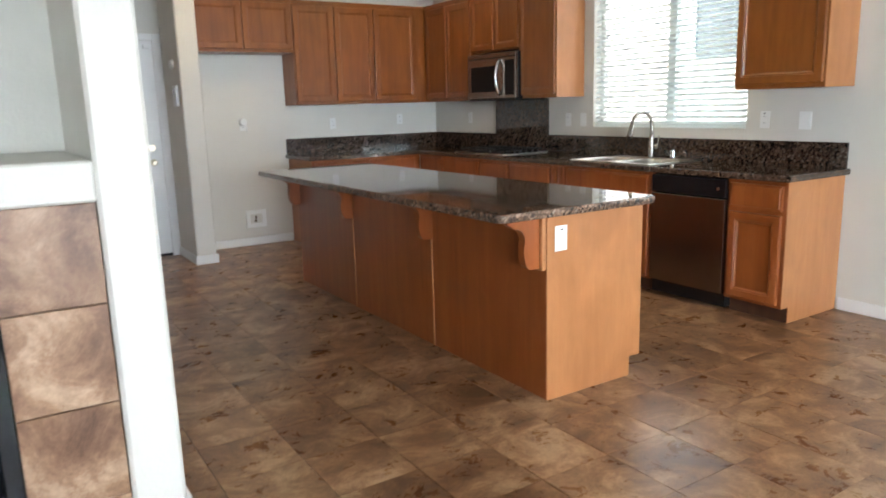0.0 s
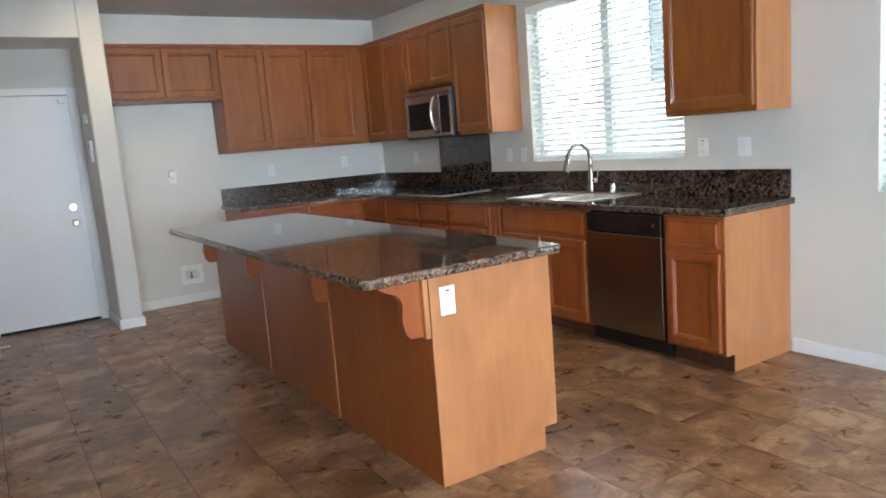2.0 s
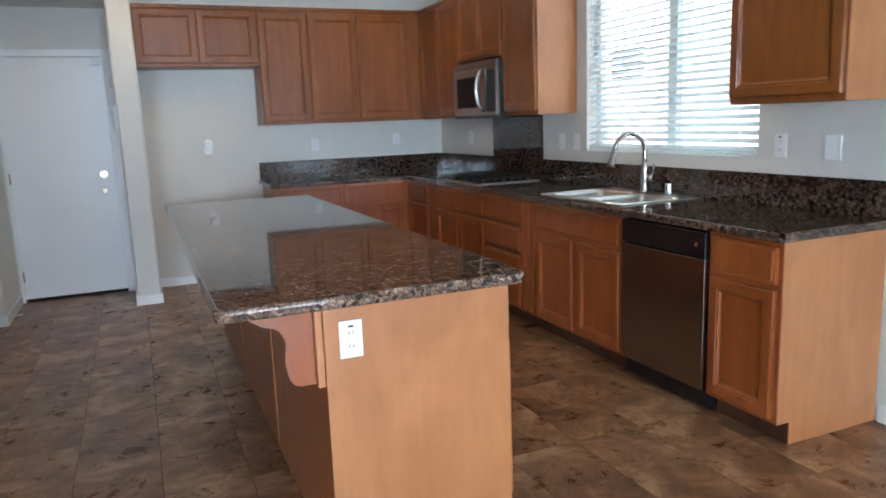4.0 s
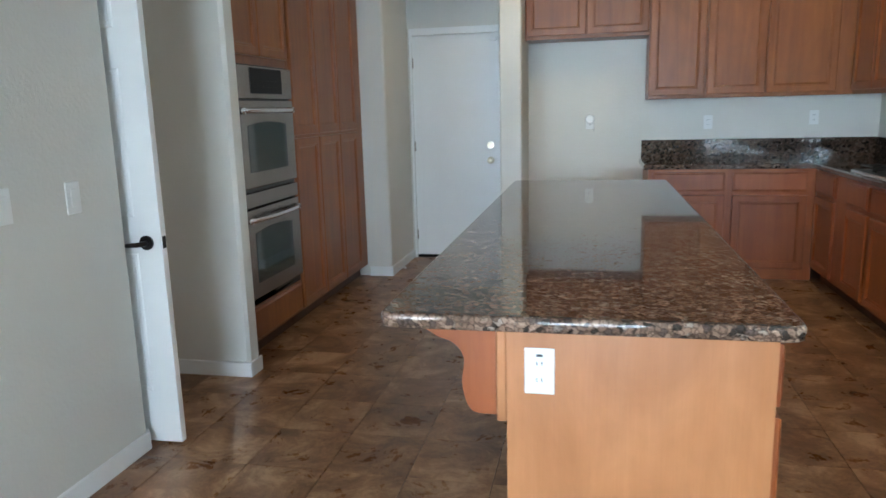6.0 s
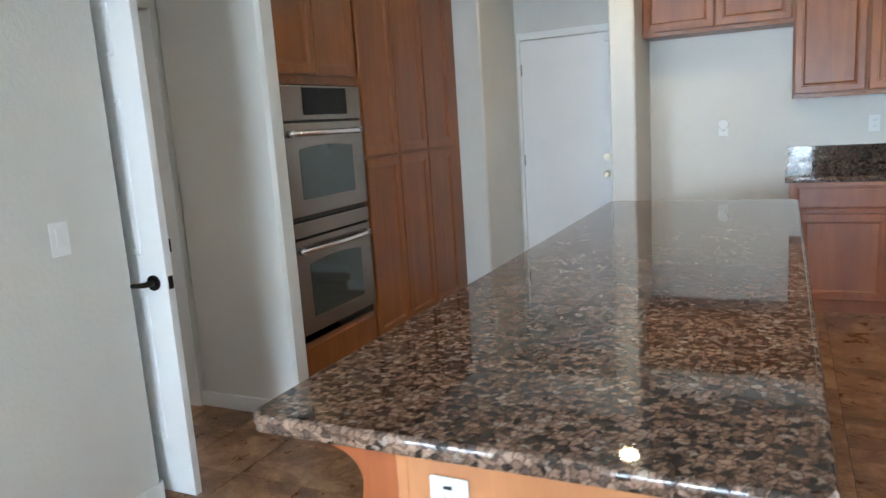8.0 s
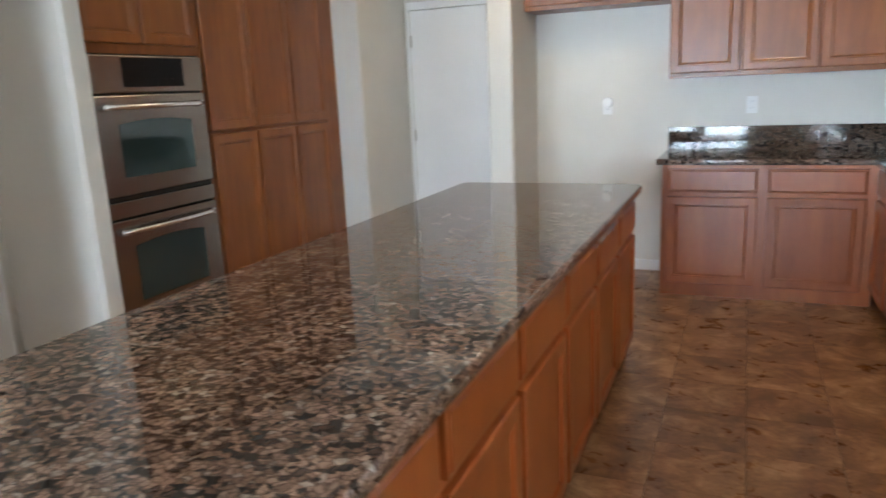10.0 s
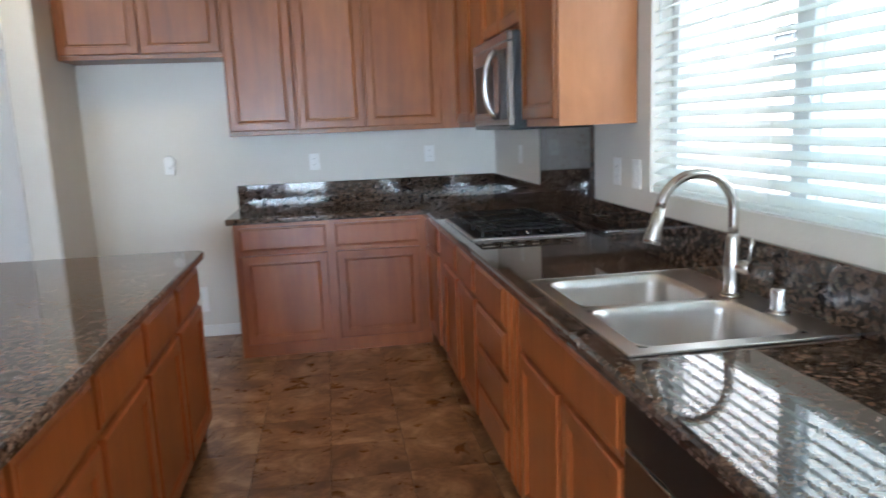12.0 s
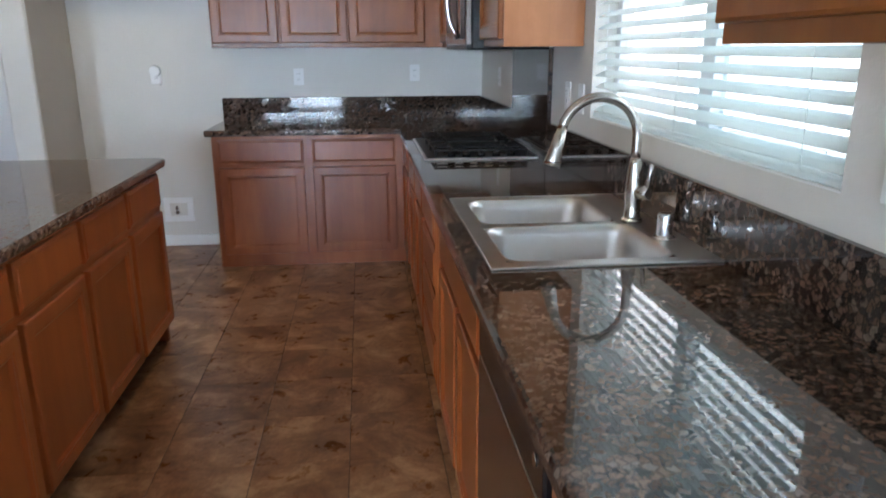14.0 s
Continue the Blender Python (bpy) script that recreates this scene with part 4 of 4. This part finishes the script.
tube(bm, [(0.024, -0.040, 0.100), (0.028, -0.044, 0.135), (0.030, -0.046, 0.172), (0.030, -0.046, 0.176)], [0.0085, 0.0065, 0.0070, 0.004], 12)
part("lever", bm, M_NICKEL, tap)

soap = thing("air_gap_cap", 5.680, 4.535, CZ + 0.006, 0, "short chrome cylinder cap on the sink deck beside the tap", "fixture")
bm = bmesh.new()
cyl(bm, (0, 0, 0), (0, 0, 0.006), 0.031, 0.029, 28)
part("flange", bm, M_CHROME, soap)
bm = bmesh.new()
tube(bm, [(0, 0, 0.005), (0, 0, 0.012), (0, 0, 0.060), (0, 0, 0.066), (0, 0, 0.069)], [0.0215, 0.0215, 0.0215, 0.0205, 0.018], 28)
part("cap", bm, M_CHROME, soap)

hob = thing("gas_cooktop", 5.430, 6.400, CZ, 0, "black gas cooktop, steel rim and iron grates, on the worktop", "cooktop")
bm = bmesh.new()
box(bm, -0.268, -0.386, 0.0005, 0.268, 0.386, 0.010, 0.003)
part("steel_tray", bm, M_SINK, hob, "steel rim tray")
bm = bmesh.new()
box(bm, -0.256, -0.374, 0.0105, 0.256, 0.374, 0.013, 0.001)
part("glass_top", bm, M_DARK, hob, "black enamel top")
for bx0, by0 in ((-0.13, -0.26), (0.13, -0.26), (-0.13, 0.26), (0.13, 0.26), (0.0, 0.0)):
    bm = bmesh.new()
    cyl(bm, (bx0, by0, 0.013), (bx0, by0, 0.017), 0.045, 0.040)
    cyl(bm, (bx0, by0, 0.017), (bx0, by0, 0.021), 0.030, 0.028)
    part("burner", bm, M_IRON, hob)
for gy in (-0.25, 0.0, 0.25):
    bm = bmesh.new()
    for dx in (-0.215, 0.215):
        box(bm, dx - 0.005, gy - 0.112, 0.036, dx + 0.005, gy + 0.112, 0.046, 0.002)
    for dy in (-0.107, 0.107):
        box(bm, -0.210, gy + dy - 0.005, 0.036, 0.210, gy + dy + 0.005, 0.046, 0.002)
    for dx in (-0.13, 0.13):
        box(bm, dx - 0.004, gy - 0.102, 0.038, dx + 0.004, gy + 0.102, 0.050, 0.001)
    box(bm, -0.205, gy - 0.004, 0.0385, 0.205, gy + 0.004, 0.0495, 0.001)
    for dx in (-0.214, 0.214):
        for dy in (-0.106, 0.106):
            box(bm, dx - 0.005, gy + dy - 0.005, 0.013, dx + 0.005, gy + dy + 0.005, 0.038)
    part("grate", bm, M_IRON, hob, "cast iron grate")
for k in range(5):
    bm = bmesh.new()
    x = -0.14 + k * 0.07
    cyl(bm, (x, -0.362, 0.013), (x, -0.362, 0.034), 0.019, 0.016, 16)
    part("knob", bm, M_BLACK, hob)

# ---- microwave ----
mw = thing("microwave_oven", 5.355, 6.815, 1.405, -90, "stainless steel over-range microwave with curved bar handle, under the short cabinet", "microwave")
mwW, mwH, mwD = 0.756, 0.438, 0.385
bm = bmesh.new()
box(bm, 0, 0.03, 0, mwW, mwD, mwH, 0.004)
part("body", bm, M_BLACK, mw)
bm = bmesh.new()
box(bm, 0.0, 0.0, 0.02, 0.58, 0.029, mwH - 0.045, 0.004)
dr = part("door", bm, M_STEEL, mw)
bm = bmesh.new()
box(bm, 0.0, 0.0, mwH - 0.043, mwW, 0.029, mwH, 0.004)
part("vent_grille", bm, M_STEEL, mw)
bm = bmesh.new()
box(bm, 0.06, -0.002, 0.085, 0.475, 0.0, mwH - 0.115, 0.0008)
part("door_window", bm, M_DARK, dr, "dark glass window")
bm = bmesh.new()
box(bm, 0.582, 0.0, 0.02, mwW, 0.029, mwH - 0.045, 0.004)
cp = part("control_panel", bm, M_STEEL, mw)
bm = bmesh.new()
box(bm, 0.60, -0.002, 0.05, 0.735, 0.0, mwH - 0.075, 0.0008)
part("keypad", bm, M_DARK, cp, "black keypad")
bm = bmesh.new()
hp = [(0.530, 0.0, 0.055)] + [(0.530, -0.055 * math.sin(radians(180 * k / 12)) ** 0.6, 0.055 + 0.315 * k / 12) for k in range(1, 12)] + [(0.530, 0.0, 0.37)]
tube(bm, hp, 0.0145, 14)
part("handle", bm, M_CHROME, dr, "curved bright metal handle")
bm = bmesh.new()
box(bm, 0.0, 0.004, 0.001, mwW, 0.029, 0.019)
part("bottom_strip", bm, M_BLACK, mw)

# ---- double wall oven ----
ov = thing("double_wall_oven", XT, 5.078, 0.322, 90, "stainless steel double oven built into the tall maple cabinet", "oven")
ow = 0.742
bm = bmesh.new()
box(bm, -0.010, -0.012, -0.004, ow + 0.010, -0.001, 1.334, 0.002)
box(bm, 0.01, -0.012, 0.0, ow - 0.01, -0.004, 0.04)
part("surround", bm, M_BLACK, ov, "black oven surround")
bm = bmesh.new()
box(bm, 0.0, -0.038, 1.148, ow, -0.004, 1.325, 0.006, 2)
cp = part("control_panel", bm, M_STEEL, ov)
bm = bmesh.new()
box(bm, 0.19, -0.041, 1.176, 0.595, -0.038, 1.315, 0.001)
ds = part("display", bm, M_DARK, cp, "black display panel")
for r in range(2):
    for k in range(6):
        bm = bmesh.new()
        box(bm, 0.235 + k * 0.055, -0.0418, 1.212 + r * 0.034, 0.241 + k * 0.055, -0.0411, 1.214 + r * 0.034)
        ob = part("display_mark", bm, M_STEEL, cp)


def oven_door(z0, z1):
    bm = bmesh.new()
    box(bm, 0.0, -0.038, z0, ow, -0.004, z1, 0.005, 2)
    d = part("oven_door", bm, M_STEEL, ov)
    bm = bmesh.new()
    zb, zt = z0 + 0.085, z1 - 0.135
    top = [(ow - 0.125 - (ow - 0.25) * k / 10, zt + 0.018 * math.sin(math.pi * k / 10)) for k in range(11)]
    extrude_outline(bm, [(0.125, zb), (ow - 0.125, zb)] + top, "y", -0.0405, -0.038)
    part("oven_window", bm, M_OVENGLASS_TINT, d, "dark glass window")
    bm = bmesh.new()
    zz = z1 - 0.055
    pts = [(0.045 + (ow - 0.09) * k / 12, -0.060 - 0.028 * math.sin(math.pi * k / 12), zz) for k in range(13)]
    tube(bm, pts, 0.0135, 14)
    for x in (0.055, ow - 0.055):
        cyl(bm, (x, -0.037, zz), (x, -0.068, zz), 0.019, 0.016, 14)
    part("handle", bm, M_CHROME, d, "bowed bright metal handle")


oven_door(0.662, 1.138)
oven_door(0.045, 0.545)
bm = bmesh.new()
box(bm, 0.0, -0.036, 0.556, ow, -0.004, 0.634, 0.003)
part("middle_trim", bm, M_STEEL, ov)

# ---- dishwasher ----
dwr = thing("dishwasher", XF, 4.263, 0, -90, "stainless steel dishwasher with black control strip, between two base cabinets", "dishwasher")
dww = 0.603
bm = bmesh.new()
box(bm, 0.0, 0.02, 0.02, dww, 0.56, BH - 0.004)
part("body", bm, M_BLACK, dwr)
bm = bmesh.new()
box(bm, 0.003, -0.022, 0.115, dww - 0.003, 0.019, 0.735, 0.004, 2)
part("door_panel", bm, M_STEEL, dwr)
bm = bmesh.new()
box(bm, 0.003, -0.022, 0.742, dww - 0.003, 0.019, BH - 0.012, 0.006, 2)
part("control_strip", bm, M_BLACK, dwr, "black control strip")
bm = bmesh.new()
cyl(bm, (0.548, -0.022, 0.80), (0.548, -0.025, 0.80), 0.011)
part("badge", bm, M_NICKEL, dwr, "small round button")
bm = bmesh.new()
box(bm, 0.003, 0.03, 0.02, dww - 0.003, 0.045, 0.105)
part("kick_plate", bm, M_BLACK, dwr)

# ---- outlets, switches, small fittings ----


def plate(name, x, y, z, rz, w=0.072, h=0.116, kind="outlet", label="white double socket plate on the wall", category="outlet"):
    o = thing(name, x, y, z, rz, label, category)
    bm = bmesh.new()
    box(bm, -w / 2, -0.006, -h / 2, w / 2, 0.0, h / 2, 0.002)
    part("cover_plate", bm, M_PLASTIC, o)
    gangs = max(1, round(w / 0.072)) if w > 0.1 else 1
    for g in range(gangs):
        cx = (g - (gangs - 1) / 2) * 0.046
        if kind == "outlet":
            for dz in (-0.021, 0.021):
                bm = bmesh.new()
                box(bm, cx - 0.016, -0.008, dz - 0.015, cx + 0.016, -0.006, dz + 0.015, 0.0008)
                s = part("socket", bm, M_PLASTIC, o)
                for dx in (-0.006, 0.006):
                    bm = bmesh.new()
                    box(bm, cx + dx - 0.001, -0.0085, dz - 0.005, cx + dx + 0.001, -0.0081, dz + 0.005)
                    part("slot", bm, M_SLOT, s)
        else:
            bm = bmesh.new()
            box(bm, cx - 0.016, -0.009, -0.033, cx + 0.016, -0.006, 0.033, 0.0015)
            part("rocker", bm, M_PLASTIC, o)
    return o


for y in (5.80,):
    plate("wall_outlet", W, y, 1.215, -90, label="white double socket plate on the wall beside the sink window")
plate("light_switch", W, 5.605, 1.215, -90, kind="switch", label="white rocker switch plate on the wall beside the sink window", category="switch")
plate("wall_outlet", W, 7.37, 1.235, -90, label="white double socket plate on the wall near the corner")
o = plate("wall_outlet", W, 3.83, 1.215, -90, label="white socket plate with dark button beside the sink window")
bm = bmesh.new()
box(bm, -0.006, -0.0095, 0.038, 0.006, -0.0085, 0.046)
part("test_button", bm, M_SLOT, o)
plate("light_switch", W, 3.54, 1.210, -90, w=0.085, kind="switch", label="white switch plate on the wall at the worktop end", category="switch")
plate("wall_outlet", 4.44, F, 1.218, 0, label="white double socket plate on the wall over the far worktop")
plate("wall_outlet", 5.27, F, 1.240, 0, label="white double socket plate on the wall by the corner")
plate("wall_outlet", 3.365, IY0, 0.765, 0, label="white socket plate on the pale island end panel")
bm = bmesh.new()
box(bm, 3.357, IY0 - 0.0095, 0.803, 3.373, IY0 - 0.0082, 0.809)
solid("test_button", bm, M_SLOT, "dark button on the socket plate of the island end", "button")
plate("light_switch", FX, 3.82, 1.11, 90, kind="switch", label="white rocker switch plate on the fireplace side wall near the door", category="switch")
plate("light_switch", FX, 3.50, 1.12, 90, kind="switch", label="white rocker switch plate on the fireplace side wall", category="switch")
o = plate("wall_outlet", 3.455, F, 1.235, 0, label="white socket plate with a plugged-in adapter in the empty fridge bay")
bm = bmesh.new()
cyl(bm, (0, -0.009, 0.030), (0, -0.040, 0.030), 0.040, 0.034, 24)
tube(bm, [(0.02, -0.03, 0.0), (0.034, -0.03, -0.03), (0.030, -0.02, -0.07)], 0.004, 8)
part("plugged_adapter", bm, M_PLASTIC, o, "white plug-in adapter")
wb = thing("water_supply_box", 3.517, F, 0.275, 0, "white water outlet box low in the empty fridge bay", "fixture")
bm = bmesh.new()
for a, b, c, d in ((-0.105, 0.105, 0.048, 0.09), (-0.105, 0.105, -0.09, -0.048), (-0.105, -0.062, -0.048, 0.048), (0.062, 0.105, -0.048, 0.048)):
    box(bm, a, -0.012, c, b, 0.0, d, 0.002)
part("frame", bm, M_PLASTIC, wb)
bm = bmesh.new()
box(bm, -0.062, -0.003, -0.048, 0.062, -0.001, 0.048)
part("back_plate", bm, M_WALL, wb)
bm = bmesh.new()
cyl(bm, (-0.01, -0.004, -0.02), (-0.01, -0.022, -0.02), 0.013, n=12)
box(bm, -0.018, -0.030, -0.002, -0.002, -0.010, 0.028, 0.002)
part("valve", bm, M_STEEL, wb, "small metal valve")
kp = thing("alarm_keypad", 2.738, 7.60, 1.52, -90, "white alarm keypad on the side of the column by the door", "keypad")
bm = bmesh.new()
box(bm, -0.060, -0.028, -0.090, 0.060, 0, 0.090, 0.006, 2)
part("case", bm, M_PLASTIC, kp)
bm = bmesh.new()
box(bm, -0.045, -0.030, 0.02, 0.045, -0.028, 0.065, 0.001)
part("screen", bm, M_STEEL, kp)
ch = thing("door_sensor", 2.738, 7.66, 1.80, -90, "small white round sensor above the keypad", "sensor")
bm = bmesh.new()
cyl(bm, (0, 0, 0), (0, -0.03, 0), 0.042, 0.036)
part("case", bm, M_PLASTIC, ch)

ds2 = thing("door_stop", 1.846, 7.42, 0.045, 0, "small white spring door stop on the baseboard", "door stop")
bm = bmesh.new()
cyl(bm, (0, 0, 0), (0.055, 0, 0), 0.006, n=10)
cyl(bm, (0.055, 0, 0), (0.068, 0, 0), 0.010, n=10)
part("spring_and_tip", bm, M_PLASTIC, ds2)

# recessed ceiling lights
for x, y in ((4.66, 6.85), (2.95, 6.83), (4.66, 4.4)):
    cl = thing("recessed_ceiling_light", x, y, H, 0, "round recessed ceiling light with white ring, lit", "ceiling light", "kitchen ceiling lights")
    bm = bmesh.new()
    for k in range(24):
        a, b = 2 * math.pi * k / 24, 2 * math.pi * (k + 1) / 24
        ri, ro = 0.062, 0.092
        q = [bm.verts.new((r * math.cos(t), r * math.sin(t), z)) for r, t, z in ((ri, a, -0.006), (ro, a, -0.002), (ro, b, -0.002), (ri, b, -0.006))]
        bm.faces.new(q)
    bmesh.ops.remove_doubles(bm, verts=bm.verts, dist=1e-5)
    part("ring", bm, M_TRIM, cl)
    bm = bmesh.new()
    cyl(bm, (0, 0, -0.001), (0, 0, -0.004), 0.060)
    part("lamp", bm, M_BULB, cl, "glowing warm lamp")

# ---- floor tiles ----
floor = tagged(new("floor"), "brown mottled stone-look floor tiles with thin dark joints", "", "", "structure")
TX, TY, OX, OY = 0.3335, 0.3335, 4.80, 2.36
TGAP = 0.0030
bm = bmesh.new()
box(bm, -TX / 2 + TGAP / 2, -TY / 2 + 0.0006, -0.004, TX / 2 - TGAP / 2, TY / 2 - 0.0004, 0.0, 0.0005)
tile_mesh = mesh("floor_tile", bm, M_TILE)
cells = []
for i in range(-30, 12):
    for j in range(-25, 20):
        cx, cy = OX + (i + 0.5) * TX, OY + (j + 0.5) * TY
        if (cx < 0.9 and cy > 4.1) or cx - TX / 2 > W or cx + TX / 2 < XL or cy - TY / 2 > F or cy + TY / 2 < YB:
            continue
        cells.append((cx, cy))
near = sorted(cells, key=lambda c: abs(c[0] - 3.0) * 1.1 + abs(c[1] - 4.6))[:420]
keep = set(near)
for cx, cy in near:
    ob = new("tile", tile_mesh)
    ob.parent = floor
    ob.location = (cx, cy, 0)
bm = bmesh.new()
for cx, cy in cells:
    if (cx, cy) not in keep:
        box(bm, max(cx - TX / 2 + TGAP / 2, XL), max(cy - TY / 2 + TGAP / 2, YB), -0.004, min(cx + TX / 2 - TGAP / 2, W), min(cy + TY / 2 - TGAP / 2, F), 0.0)
rest = part("far_tiles", bm, M_TILE, floor, kind="stuff")
